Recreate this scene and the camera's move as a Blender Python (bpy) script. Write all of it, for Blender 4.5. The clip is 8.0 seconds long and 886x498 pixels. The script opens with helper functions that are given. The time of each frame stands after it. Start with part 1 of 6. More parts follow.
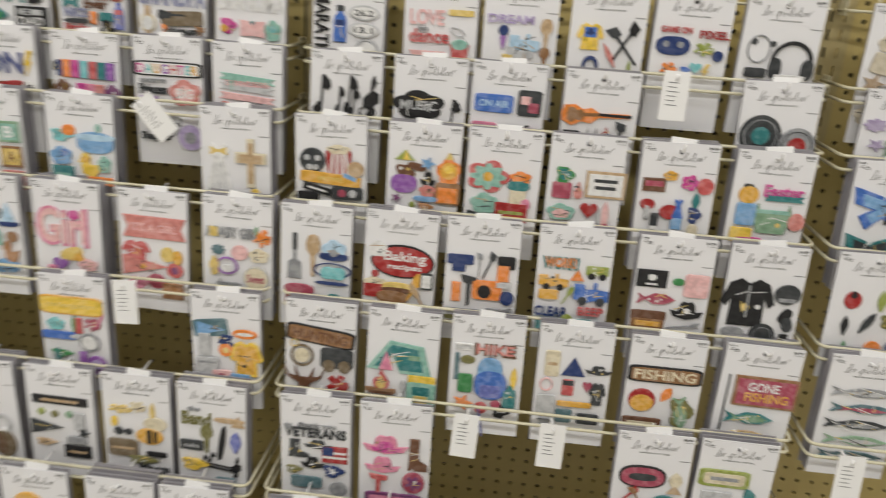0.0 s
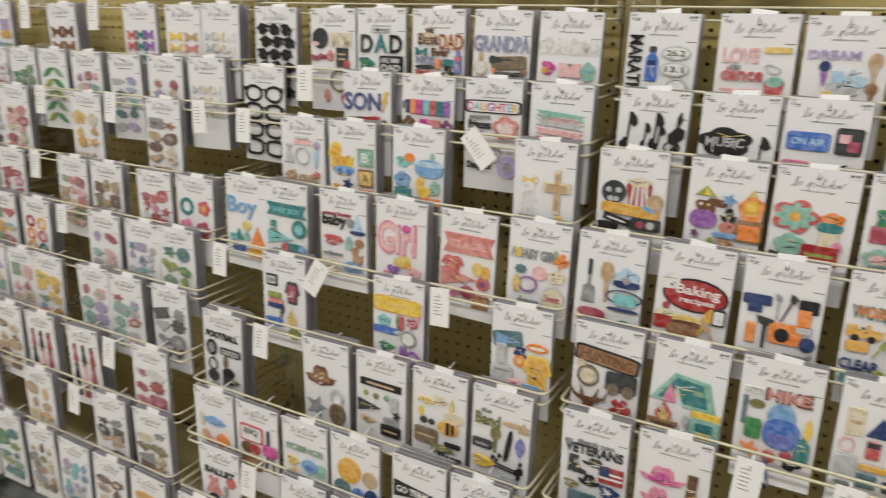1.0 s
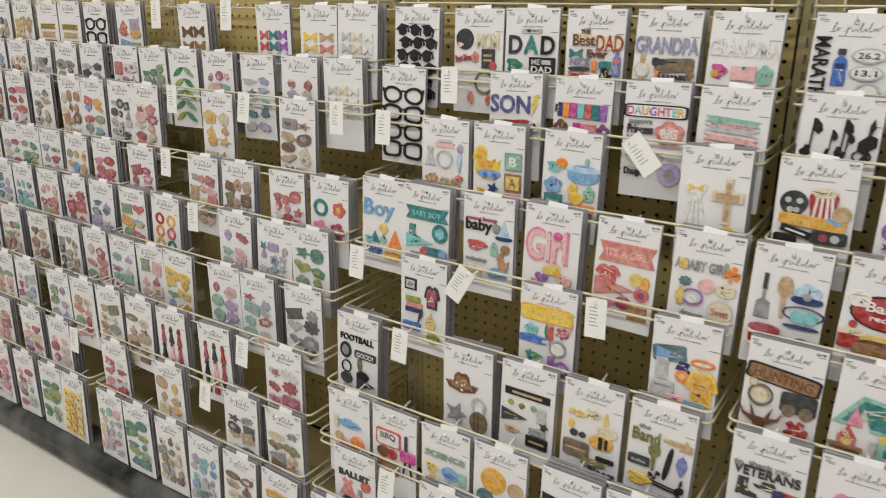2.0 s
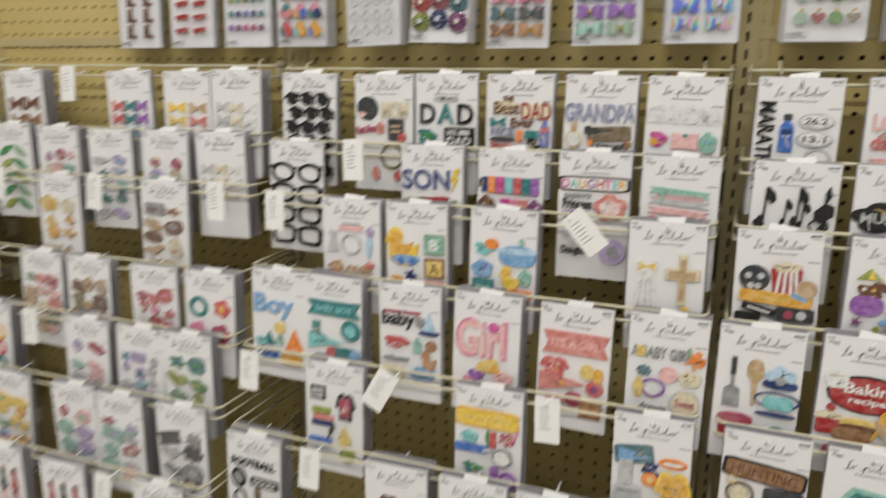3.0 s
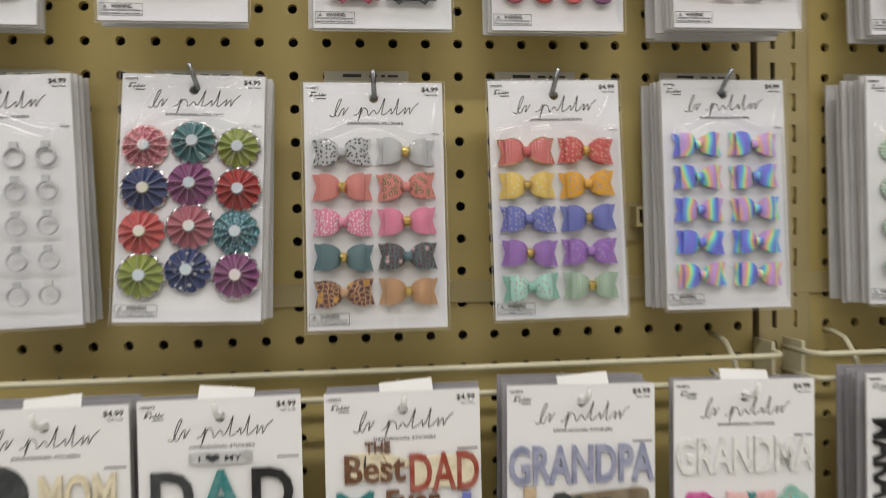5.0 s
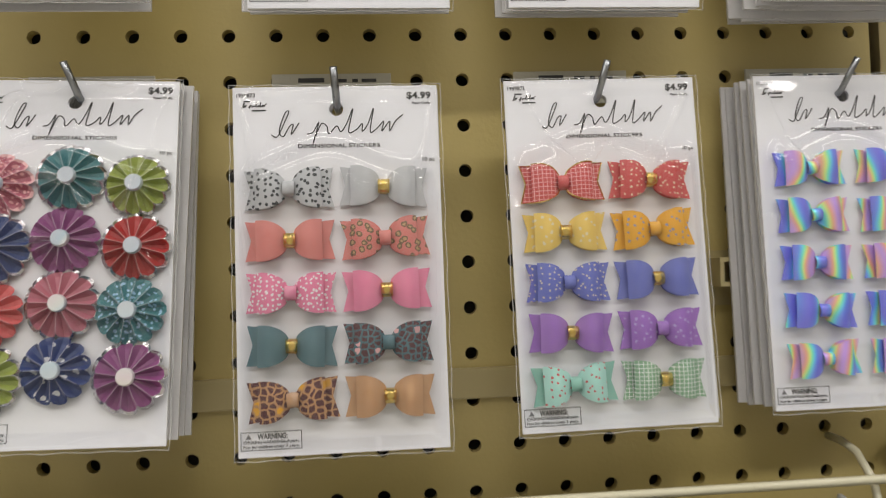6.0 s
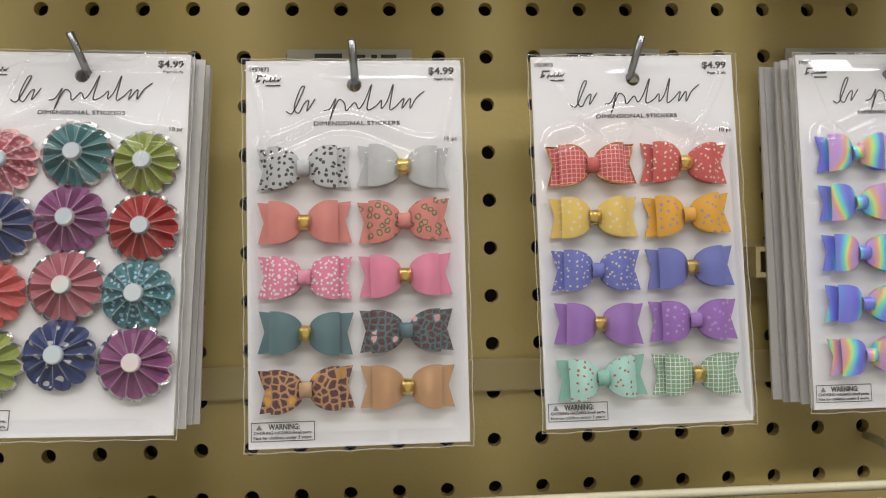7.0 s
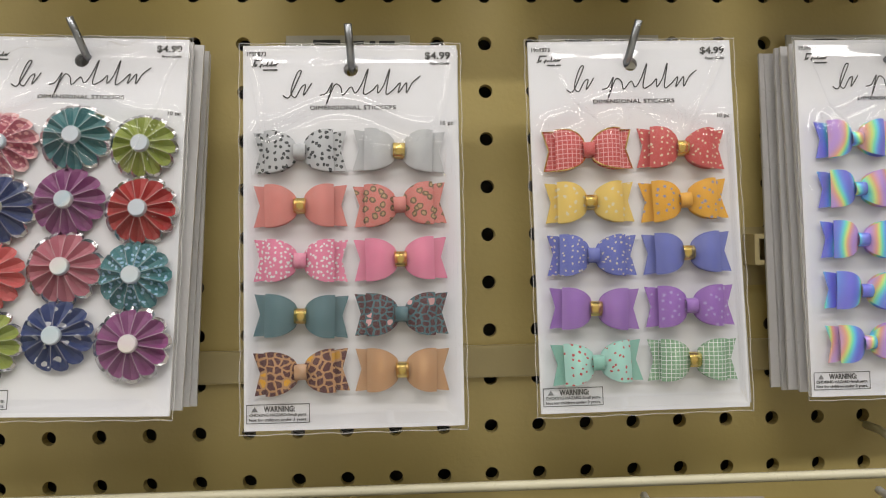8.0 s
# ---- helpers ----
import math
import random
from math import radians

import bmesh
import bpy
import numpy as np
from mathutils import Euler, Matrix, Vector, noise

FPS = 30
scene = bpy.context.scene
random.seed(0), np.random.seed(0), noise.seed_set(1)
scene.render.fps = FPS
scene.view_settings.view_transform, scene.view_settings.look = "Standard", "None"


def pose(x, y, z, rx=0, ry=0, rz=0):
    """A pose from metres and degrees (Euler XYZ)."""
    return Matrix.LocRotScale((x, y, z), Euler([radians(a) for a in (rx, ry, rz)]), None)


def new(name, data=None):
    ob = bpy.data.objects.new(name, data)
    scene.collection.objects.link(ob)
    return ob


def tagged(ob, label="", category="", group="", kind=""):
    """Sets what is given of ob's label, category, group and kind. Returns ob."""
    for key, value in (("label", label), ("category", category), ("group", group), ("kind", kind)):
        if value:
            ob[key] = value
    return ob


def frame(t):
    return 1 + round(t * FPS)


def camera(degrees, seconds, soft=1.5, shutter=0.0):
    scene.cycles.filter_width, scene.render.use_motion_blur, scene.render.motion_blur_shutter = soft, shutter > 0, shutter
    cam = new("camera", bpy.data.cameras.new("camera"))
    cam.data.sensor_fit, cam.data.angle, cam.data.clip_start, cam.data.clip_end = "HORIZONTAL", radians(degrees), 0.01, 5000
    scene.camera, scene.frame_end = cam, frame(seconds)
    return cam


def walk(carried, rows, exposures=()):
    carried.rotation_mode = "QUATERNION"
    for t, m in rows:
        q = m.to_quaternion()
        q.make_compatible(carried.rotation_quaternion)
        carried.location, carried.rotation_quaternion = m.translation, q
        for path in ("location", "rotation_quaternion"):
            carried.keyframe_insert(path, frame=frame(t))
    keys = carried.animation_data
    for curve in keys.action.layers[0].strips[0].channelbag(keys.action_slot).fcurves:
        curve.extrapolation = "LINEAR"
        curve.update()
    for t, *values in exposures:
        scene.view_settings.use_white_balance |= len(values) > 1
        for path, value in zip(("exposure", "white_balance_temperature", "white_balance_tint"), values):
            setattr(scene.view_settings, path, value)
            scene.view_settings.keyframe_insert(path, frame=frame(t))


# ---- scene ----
cam = camera(61.2, 8.0, soft=1.05, shutter=0.45)
Z0 = 1.43  # height over the floor of the datum hole of the pegboard
# seconds, x, y, z over the datum hole, pitch, roll, yaw
ROWS = [
    (0.0, 0.706, -1.190, -0.230, -19.98, -3.54, 5.98),
    (0.5, 0.736, -1.252, -0.236, -18.25, -2.77, 18.13),
    (1.0, 0.746, -1.253, -0.227, -17.79, -0.68, 29.65),
    (1.5, 0.682, -1.298, -0.241, -17.34, -0.49, 33.90),
    (1.7, 0.655, -1.312, -0.217, -18.29, -0.07, 34.53),
    (2.8, 0.406, -1.234, -0.208, -16.28, -0.44, 25.85),
    (3.0, 0.394, -1.202, -0.222, -13.42, -0.23, 21.75),
    (3.5, 0.261, -1.090, -0.167, -10.81, -0.11, 10.99),
    (4.0, 0.182, -0.910, -0.149, -8.01, -0.84, 6.19),
    (4.5, 0.089, -0.724, -0.147, -5.81, -0.54, -1.02),
    (5.0, 0.048, -0.585, -0.121, -1.35, 1.03, -6.33),
    (5.2, 0.063, -0.539, -0.107, -1.45, 1.58, -5.83),
    (6.3, 0.078, -0.401, -0.103, 1.86, 1.74, -4.75),
    (6.5, 0.079, -0.403, -0.103, 1.28, 1.49, -4.56),
    (7.0, 0.075, -0.395, -0.105, 0.48, 1.22, -3.91),
    (7.5, 0.079, -0.399, -0.107, 0.14, 1.06, -3.60),
    (8.0, 0.082, -0.396, -0.112, 0.44, 0.99, -3.05),
]
EXPOSURES = [(0.0, -0.05), (1.5, -0.04), (3.0, -0.02), (3.5, -0.08), (4.0, -0.12), (5.2, -0.1), (6.3, 0.02), (8.0, 0.08)]
walk(cam, [(t, pose(x, y, Z0 + z, 90 + pitch, roll, yaw)) for t, x, y, z, pitch, roll, yaw in ROWS], EXPOSURES)

# ---- light ----
world = bpy.data.worlds.new("store_air")
scene.world = world
world.use_nodes = True
world.node_tree.nodes["Background"].inputs[0].default_value = (1.0, 0.97, 0.92, 1)
world.node_tree.nodes["Background"].inputs[1].default_value = 0.04


def ceiling_lamp(x, y, sx, sy, watts):
    data = bpy.data.lights.new("ceiling_tube", "AREA")
    data.shape, data.size, data.size_y, data.energy = "RECTANGLE", sx, sy, watts
    data.color = (1.0, 0.97, 0.925)
    ob = new("ceiling_tube", data)
    ob.matrix_world = pose(x, y, 3.35)
    return tagged(ob, "long white fluorescent tube under the store ceiling", "lamp", "ceiling tubes")


for lx in (-2.6, 0.0, 2.6):
    for ly, watts in ((-0.9, 14), (-2.3, 36.5)):
        ceiling_lamp(lx, ly, 2.2, 0.3, watts)


# ---- materials ----
def nodes_of(name):
    mat = bpy.data.materials.new(name)
    mat.use_nodes = True
    nt = mat.node_tree
    return mat, nt, nt.nodes["Principled BSDF"]


def link(nt, a, ao, b, bi):
    nt.links.new(a.outputs[ao], b.inputs[bi])


def node(nt, kind, **values):
    n = nt.nodes.new(kind)
    for key, value in values.items():
        n.inputs[key.replace("_", " ")].default_value = value
    return n


def ramp(nt, *stops):
    r = nt.nodes.new("ShaderNodeValToRGB")
    e = r.color_ramp.elements
    e[0].position, e[0].color = stops[0][0], (*stops[0][1], 1)
    e[1].position, e[1].color = stops[-1][0], (*stops[-1][1], 1)
    for p, c in stops[1:-1]:
        x = e.new(p)
        x.color = (*c, 1)
    return r


def mixed(c, d, f):
    return tuple(a * (1 - f) + b * f for a, b in zip(c, d))


def surface(name, colour, rough=0.5, metal=0.0, vary=0.12, scale=40.0, fine=600.0, bump=0.05, coat=0.0, spec=0.5):
    """A material with variation at two scales and a fine relief."""
    mat, nt, b = nodes_of(name)
    co = nt.nodes.new("ShaderNodeTexCoord")
    big, small = node(nt, "ShaderNodeTexNoise", Scale=scale, Detail=3.0), node(nt, "ShaderNodeTexNoise", Scale=fine, Detail=2.0)
    for n in (big, small):
        link(nt, co, "Object", n, "Vector")
    r = ramp(nt, (0.3, mixed(colour, (0, 0, 0), vary)), (0.7, mixed(colour, (1, 1, 1), vary * 0.5)))
    link(nt, big, "Fac", r, "Fac")
    link(nt, r, "Color", b, "Base Color")
    rr = nt.nodes.new("ShaderNodeMapRange")
    rr.inputs["To Min"].default_value, rr.inputs["To Max"].default_value = max(rough - 0.08, 0.02), min(rough + 0.08, 1)
    link(nt, small, "Fac", rr, "Value")
    link(nt, rr, "Result", b, "Roughness")
    if bump:
        bp = nt.nodes.new("ShaderNodeBump")
        bp.inputs["Strength"].default_value, bp.inputs["Distance"].default_value = bump, 0.001
        link(nt, small, "Fac", bp, "Height")
        link(nt, bp, "Normal", b, "Normal")
    b.inputs["Metallic"].default_value, b.inputs["Coat Weight"].default_value = metal, coat
    b.inputs["Specular IOR Level"].default_value = spec
    b.inputs["Coat Roughness"].default_value = 0.08
    return mat


MAT_BOARD = surface("almond_pegboard_paint", (0.53, 0.42, 0.155), 0.38, vary=0.08, scale=5, fine=350, bump=0.12)
MAT_POST = surface("almond_steel_paint", (0.46, 0.38, 0.19), 0.35, vary=0.06, scale=8, fine=500, bump=0.04)
MAT_WIRE = surface("cream_wire_paint", (0.66, 0.62, 0.45), 0.3, vary=0.08, scale=30, fine=500, bump=0.03)
# near-black, for the shade seen through the pegboard holes
MAT_HOLE_SHADE = surface("hole_shade", (0.05, 0.042, 0.025), 0.8, vary=0.2, scale=6)
MAT_BASE = surface("black_green_plinth", (0.006, 0.009, 0.008), 0.3, vary=0.3, scale=9, fine=200, bump=0.05, spec=0.2)
MAT_STEEL = surface("zinc_steel", (0.27, 0.28, 0.30), 0.3, metal=1.0, vary=0.1, scale=60)
MAT_CARD = surface("white_card", (0.80, 0.80, 0.83), 0.4, vary=0.02, scale=14, fine=900, bump=0.02, coat=0.35)
# white card greyed, so its colour carries the shade inside the stacks
MAT_BACK_SHADED = surface("grey_card_edge", (0.34, 0.33, 0.36), 0.45, vary=0.12, scale=25, fine=500, bump=0.03, coat=0.2)
# white card toned light grey for its film and for shade in the stack
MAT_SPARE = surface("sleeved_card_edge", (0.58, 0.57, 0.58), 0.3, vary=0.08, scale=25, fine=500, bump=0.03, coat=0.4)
MAT_TAG = surface("white_tag_plastic", (0.86, 0.86, 0.86), 0.35, vary=0.03, scale=20)
MAT_INK = surface("black_ink", (0.02, 0.02, 0.022), 0.5, vary=0.1)
MAT_GREY_INK = surface("grey_ink", (0.22, 0.22, 0.23), 0.5, vary=0.1)
MAT_FLOOR = surface("speckled_vinyl_floor", (0.70, 0.68, 0.62), 0.3, vary=0.05, scale=3, fine=120, bump=0.03)
MAT_WALL = surface("store_wall_paint", (0.62, 0.60, 0.55), 0.7, vary=0.05, scale=2)
MAT_CEIL = surface("ceiling_board", (0.75, 0.75, 0.73), 0.85, vary=0.05, scale=2)
MAT_GOLD = surface("gold_foil", (0.86, 0.62, 0.16), 0.22, metal=1.0, vary=0.2, scale=200)

PALETTE = dict(
    white=(0.78, 0.78, 0.78), cream=(0.72, 0.64, 0.46), black=(0.018, 0.018, 0.02), dark=(0.045, 0.05, 0.055), grey=(0.28, 0.29, 0.31),
    silver=(0.52, 0.53, 0.55), red=(0.40, 0.02, 0.02), coral=(0.58, 0.10, 0.10), salmon=(0.66, 0.235, 0.21), orange=(0.85, 0.25, 0.03),
    amber=(0.75, 0.40, 0.04), yellow=(0.85, 0.58, 0.05), lemon=(0.76, 0.56, 0.15), lime=(0.30, 0.36, 0.06), green=(0.05, 0.26, 0.08),
    sage=(0.22, 0.38, 0.24), mint=(0.25, 0.50, 0.42), teal=(0.03, 0.21, 0.22), aqua=(0.18, 0.55, 0.58), sky=(0.18, 0.38, 0.66),
    blue=(0.05, 0.16, 0.55), navy=(0.02, 0.045, 0.17), periwinkle=(0.15, 0.18, 0.52), lilac=(0.45, 0.36, 0.62), purple=(0.29, 0.10, 0.42),
    plum=(0.20, 0.05, 0.17), magenta=(0.60, 0.05, 0.30), pink=(0.74, 0.24, 0.38), blush=(0.82, 0.48, 0.48), rose=(0.42, 0.07, 0.12),
    tan=(0.45, 0.22, 0.09), brown=(0.16, 0.07, 0.035), wood=(0.30, 0.15, 0.06), slate=(0.09, 0.18, 0.21), bronze=(0.20, 0.15, 0.09),
    dusk=(0.28, 0.30, 0.46), brick=(0.33, 0.055, 0.03), skyl=(0.42, 0.62, 0.80), kraft=(0.52, 0.36, 0.20), olive=(0.20, 0.19, 0.06),
    camel=(0.50, 0.29, 0.15), indigo=(0.09, 0.11, 0.27), frost=(0.42, 0.68, 0.62), violet=(0.33, 0.16, 0.50), orchid=(0.25, 0.06, 0.20), dusty=(0.46, 0.14, 0.19), cocoa=(0.11, 0.045, 0.05), petrol=(0.06, 0.20, 0.22))
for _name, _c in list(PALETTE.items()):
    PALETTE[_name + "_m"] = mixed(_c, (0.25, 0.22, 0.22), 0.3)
INK_MATS = {}


def holo(name, pale=False):
    """Rainbow foil: bands of hue along a bent coordinate, metallic."""
    mat, nt, b = nodes_of(name)
    co, info = nt.nodes.new("ShaderNodeTexCoord"), nt.nodes.new("ShaderNodeObjectInfo")
    add = nt.nodes.new("ShaderNodeVectorMath")
    add.operation = "ADD"
    link(nt, co, "Object", add, 0)
    link(nt, info, "Random", add, 1)
    w = node(nt, "ShaderNodeTexWave", Scale=5.0 if pale else 13.0, Distortion=3.0, Detail=1.0)
    w.inputs["Detail Scale"].default_value = 2.0
    link(nt, add, "Vector", w, "Vector")
    if pale:
        r = ramp(nt, (0.0, (0.62, 0.66, 0.72)), (0.3, (0.55, 0.66, 0.74)), (0.5, (0.72, 0.74, 0.74)), (0.75, (0.74, 0.66, 0.70)), (1.0, (0.72, 0.72, 0.60)))
    else:
        r = ramp(nt, (0.0, (0.24, 0.24, 0.85)), (0.22, (0.22, 0.38, 0.95)), (0.38, (0.20, 0.72, 0.95)), (0.52, (0.28, 0.90, 0.62)), (0.66, (0.80, 0.92, 0.30)),
                 (0.80, (0.95, 0.50, 0.36)), (1.0, (0.66, 0.42, 0.88)))
    link(nt, w, "Fac", r, "Fac")
    link(nt, r, "Color", b, "Base Color")
    b.inputs["Metallic"].default_value, b.inputs["Roughness"].default_value = 0.3, 0.28
    return mat


def patterned(name, base, spot, size, kind="dots", accent=(0.5, 0.35, 0.08)):
    """A printed pattern: spots, leopard rings or a grid, over a base colour."""
    mat, nt, b = nodes_of(name)
    co = nt.nodes.new("ShaderNodeTexCoord")
    if kind == "grid":
        br = node(nt, "ShaderNodeTexBrick", Scale=size, Color1=(*base, 1), Color2=(*base, 1), Mortar=(*spot, 1))
        br.offset = 0.0
        br.inputs["Mortar Size"].default_value, br.inputs["Brick Width"].default_value, br.inputs["Row Height"].default_value = 0.04, 0.5, 0.5
        mp = nt.nodes.new("ShaderNodeMapping")
        mp.inputs["Rotation"].default_value = (radians(90), 0, 0)
        link(nt, co, "Object", mp, "Vector")
        link(nt, mp, "Vector", br, "Vector")
        link(nt, br, "Color", b, "Base Color")
    else:
        mp = nt.nodes.new("ShaderNodeMapping")
        mp.inputs["Rotation"].default_value = (radians(90), 0, 0)
        wob, off, bend = node(nt, "ShaderNodeTexNoise", Scale=420.0, Detail=1.0), nt.nodes.new("ShaderNodeVectorMath"), nt.nodes.new("ShaderNodeVectorMath")
        off.operation, bend.operation = "SUBTRACT", "MULTIPLY_ADD"
        off.inputs[1].default_value, bend.inputs[1].default_value = (0.5, 0.5, 0.5), (0.0017, 0.0017, 0.0017)
        link(nt, co, "Object", wob, "Vector")
        link(nt, wob, "Color", off, 0)
        link(nt, off, 0, bend, 0)
        link(nt, co, "Object", bend, 2)
        link(nt, bend, 0, mp, "Vector")
        v = node(nt, "ShaderNodeTexVoronoi", Scale=size)
        v.voronoi_dimensions = "2D"
        v.inputs["Randomness"].default_value = 0.75
        link(nt, mp, "Vector", v, "Vector")
        if kind == "leopard":
            # patches parted by lines of the ground colour, a few patches in a light accent
            v.feature = "DISTANCE_TO_EDGE"
            cell = node(nt, "ShaderNodeTexVoronoi", Scale=size)
            cell.voronoi_dimensions = "2D"
            cell.inputs["Randomness"].default_value = 0.75
            link(nt, mp, "Vector", cell, "Vector")
            tone = ramp(nt, (0.0, accent), (0.13, accent), (0.14, spot), (1.0, spot))
            link(nt, cell, "Color", tone, "Fac")
            fac = ramp(nt, (0.0, (0, 0, 0)), (0.11, (0, 0, 0)), (0.15, (1, 1, 1)), (1.0, (1, 1, 1)))
            link(nt, v, "Distance", fac, "Fac")
            r = nt.nodes.new("ShaderNodeMix")
            r.data_type = "RGBA"
            link(nt, fac, "Color", r, 0)
            r.inputs[6].default_value = (*base, 1)
            link(nt, tone, "Color", r, 7)
            link(nt, r, 2, b, "Base Color")
            b.inputs["Roughness"].default_value = 0.4
            return mat
        if kind == "stars":
            r = ramp(nt, (0.0, spot), (0.15, spot), (0.18, base), (1.0, base))
        elif kind == "rings":
            r = ramp(nt, (0.0, accent), (0.14, accent), (0.18, spot), (0.31, spot), (0.35, base), (1.0, base))
        else:
            r = ramp(nt, (0.0, spot), (0.23, spot), (0.28, base), (1.0, base))
        link(nt, v, "Distance", r, "Fac")
        link(nt, r, "Color", b, "Base Color")
    b.inputs["Roughness"].default_value = 0.45
    return mat


def printed(name, colour):
    """Puffy printed sticker: blotches of lighter and darker ink, pale specks, a soft sheen."""
    mat, nt, b = nodes_of(name)
    co, info, add = nt.nodes.new("ShaderNodeTexCoord"), nt.nodes.new("ShaderNodeObjectInfo"), nt.nodes.new("ShaderNodeVectorMath")
    add.operation = "ADD"
    link(nt, co, "Object", add, 0)
    link(nt, info, "Random", add, 1)
    big, vor, small = node(nt, "ShaderNodeTexNoise", Scale=110.0, Detail=3.0), node(nt, "ShaderNodeTexVoronoi", Scale=190.0), node(nt, "ShaderNodeTexNoise", Scale=800.0)
    for n in (big, vor, small):
        link(nt, add, "Vector", n, "Vector")
    grey = sum(colour) / 3
    dull, pale = mixed(colour, (grey, grey, grey), 0.06), min(1.0, 4 * grey)
    r = ramp(nt, (0.30, mixed(dull, (0, 0, 0), 0.22)), (0.47, dull), (0.58, mixed(dull, (1, 1, 1), 0.10 * pale)), (0.72, mixed(dull, (0.9, 0.88, 0.85), 0.14 * pale)))
    link(nt, big, "Fac", r, "Fac")
    mix = nt.nodes.new("ShaderNodeMix")
    mix.data_type = "RGBA"
    mr = nt.nodes.new("ShaderNodeMapRange")
    mr.inputs["From Min"].default_value, mr.inputs["From Max"].default_value, mr.inputs["To Min"].default_value, mr.inputs["To Max"].default_value = 0.55, 0.75, 0.0, 0.2
    link(nt, vor, "Distance", mr, "Value")
    link(nt, mr, "Result", mix, 0)
    link(nt, r, "Color", mix, 6)
    mix.inputs[7].default_value = (*mixed(dull, (0, 0, 0), 0.5), 1)
    link(nt, mix, 2, b, "Base Color")
    bp = nt.nodes.new("ShaderNodeBump")
    bp.inputs["Strength"].default_value, bp.inputs["Distance"].default_value = 0.1, 0.001
    link(nt, small, "Fac", bp, "Height")
    link(nt, bp, "Normal", b, "Normal")
    b.inputs["Roughness"].default_value, b.inputs["Coat Weight"].default_value, b.inputs["Coat Roughness"].default_value = 0.5, 0.04, 0.1
    b.inputs["Specular IOR Level"].default_value = 0.3
    return mat


def plain_paper(name, colour):
    return surface(name, colour, 0.5, vary=0.07, scale=120, fine=1200, bump=0.05)


def ink(spec):
    """The material of a sticker: a palette name, or base/spot/kind."""
    if spec not in INK_MATS:
        bits = spec.split("/")
        if bits[0] == "paper":
            m = plain_paper("paper_" + bits[1], PALETTE[bits[1]])
        elif bits[0] == "holo":
            m = holo("pearl_foil" if len(bits) > 1 else "rainbow_foil", len(bits) > 1)
        elif bits[0] == "gold":
            m = MAT_GOLD
        elif bits[0] == "foil":
            m = surface("silver_foil_rim", (0.62, 0.60, 0.62), 0.24, metal=1.0, vary=0.3, scale=160, fine=900, bump=0.2)
        elif len(bits) > 1:
            spot = PALETTE[bits[1]] if bits[1] != "gold" else (0.75, 0.5, 0.1)
            m = patterned("printed_" + "_".join(bits), PALETTE[bits[0]], spot, 1.6 * float(bits[3]) if len(bits) > 3 else 420.0, bits[2] if len(bits) > 2 else "dots", PALETTE[bits[4]] if len(bits) > 4 else (0.5, 0.35, 0.08))
        else:
            m = printed("sticker_" + spec, PALETTE[spec])
        INK_MATS[spec] = m
    return INK_MATS[spec]


MAT_SEAM, _nt, _b = nodes_of("sealed_film_edge")
_b.inputs["Base Color"].default_value = (0.85, 0.85, 0.84, 1)
_b.inputs["Roughness"].default_value, _b.inputs["Alpha"].default_value = 0.12, 0.25

MAT_FILM, _nt, _b = nodes_of("clear_film")
_out = _nt.nodes["Material Output"]
_nt.nodes.remove(_b)
_clear, _gloss, _mix = _nt.nodes.new("ShaderNodeBsdfTransparent"), _nt.nodes.new("ShaderNodeBsdfGlossy"), _nt.nodes.new("ShaderNodeMixShader")
_gloss.inputs["Roughness"].default_value = 0.035
_fres = node(_nt, "ShaderNodeFresnel", IOR=1.6)
_co, _noise, _bump = _nt.nodes.new("ShaderNodeTexCoord"), node(_nt, "ShaderNodeTexNoise", Scale=22.0, Detail=1.0), _nt.nodes.new("ShaderNodeBump")
_bump.inputs["Strength"].default_value, _bump.inputs["Distance"].default_value = 0.14, 0.003
link(_nt, _co, "Object", _noise, "Vector")
link(_nt, _noise, "Fac", _bump, "Height")
link(_nt, _bump, "Normal", _gloss, "Normal")
link(_nt, _bump, "Normal", _fres, "Normal")
link(_nt, _fres, "Fac", _mix, 0)
link(_nt, _clear, 0, _mix, 1)
link(_nt, _gloss, 0, _mix, 2)
link(_nt, _mix, 0, _out, "Surface")


# ---- mesh helpers ----
def mesh_of(name, verts, faces, mat, smooth=False):
    me = bpy.data.meshes.new(name)
    me.from_pydata(verts, [], faces)
    me.update()
    for m in (mat if isinstance(mat, (list, tuple)) else (mat,)):
        me.materials.append(m)
    if smooth:
        me.polygons.foreach_set("use_smooth", [True] * len(me.polygons))
    return me


def put(name, me, m=None, parent=None, label="", category="", group="", kind=""):
    ob = new(name, me)
    if parent:
        ob.parent = parent
    if m is not None:
        ob.matrix_basis = m
    return tagged(ob, label, category, group, kind)


def empty(name, m, label="", category="", group="", kind=""):
    ob = new(name)
    ob.empty_display_size = 0.02
    ob.matrix_basis = m
    return tagged(ob, label, category, group, kind)


def box_data(x0, x1, y0, y1, z0, z1):
    v = [(x, y, z) for x in (x0, x1) for y in (y0, y1) for z in (z0, z1)]
    return v, [(0, 1, 3, 2), (4, 6, 7, 5), (0, 4, 5, 1), (2, 3, 7, 6), (0, 2, 6, 4), (1, 5, 7, 3)]


def box(name, x0, x1, y0, y1, z0, z1, mat, bevel=0.0):
    v, f = box_data(x0, x1, y0, y1, z0, z1)
    me = mesh_of(name, v, f, mat)
    bm = bmesh.new()
    bm.from_mesh(me)
    bmesh.ops.recalc_face_normals(bm, faces=bm.faces)
    if bevel:
        bmesh.ops.bevel(bm, geom=bm.edges[:], offset=bevel, segments=2, affect="EDGES", profile=0.7)
    bm.to_mesh(me)
    bm.free()
    return me


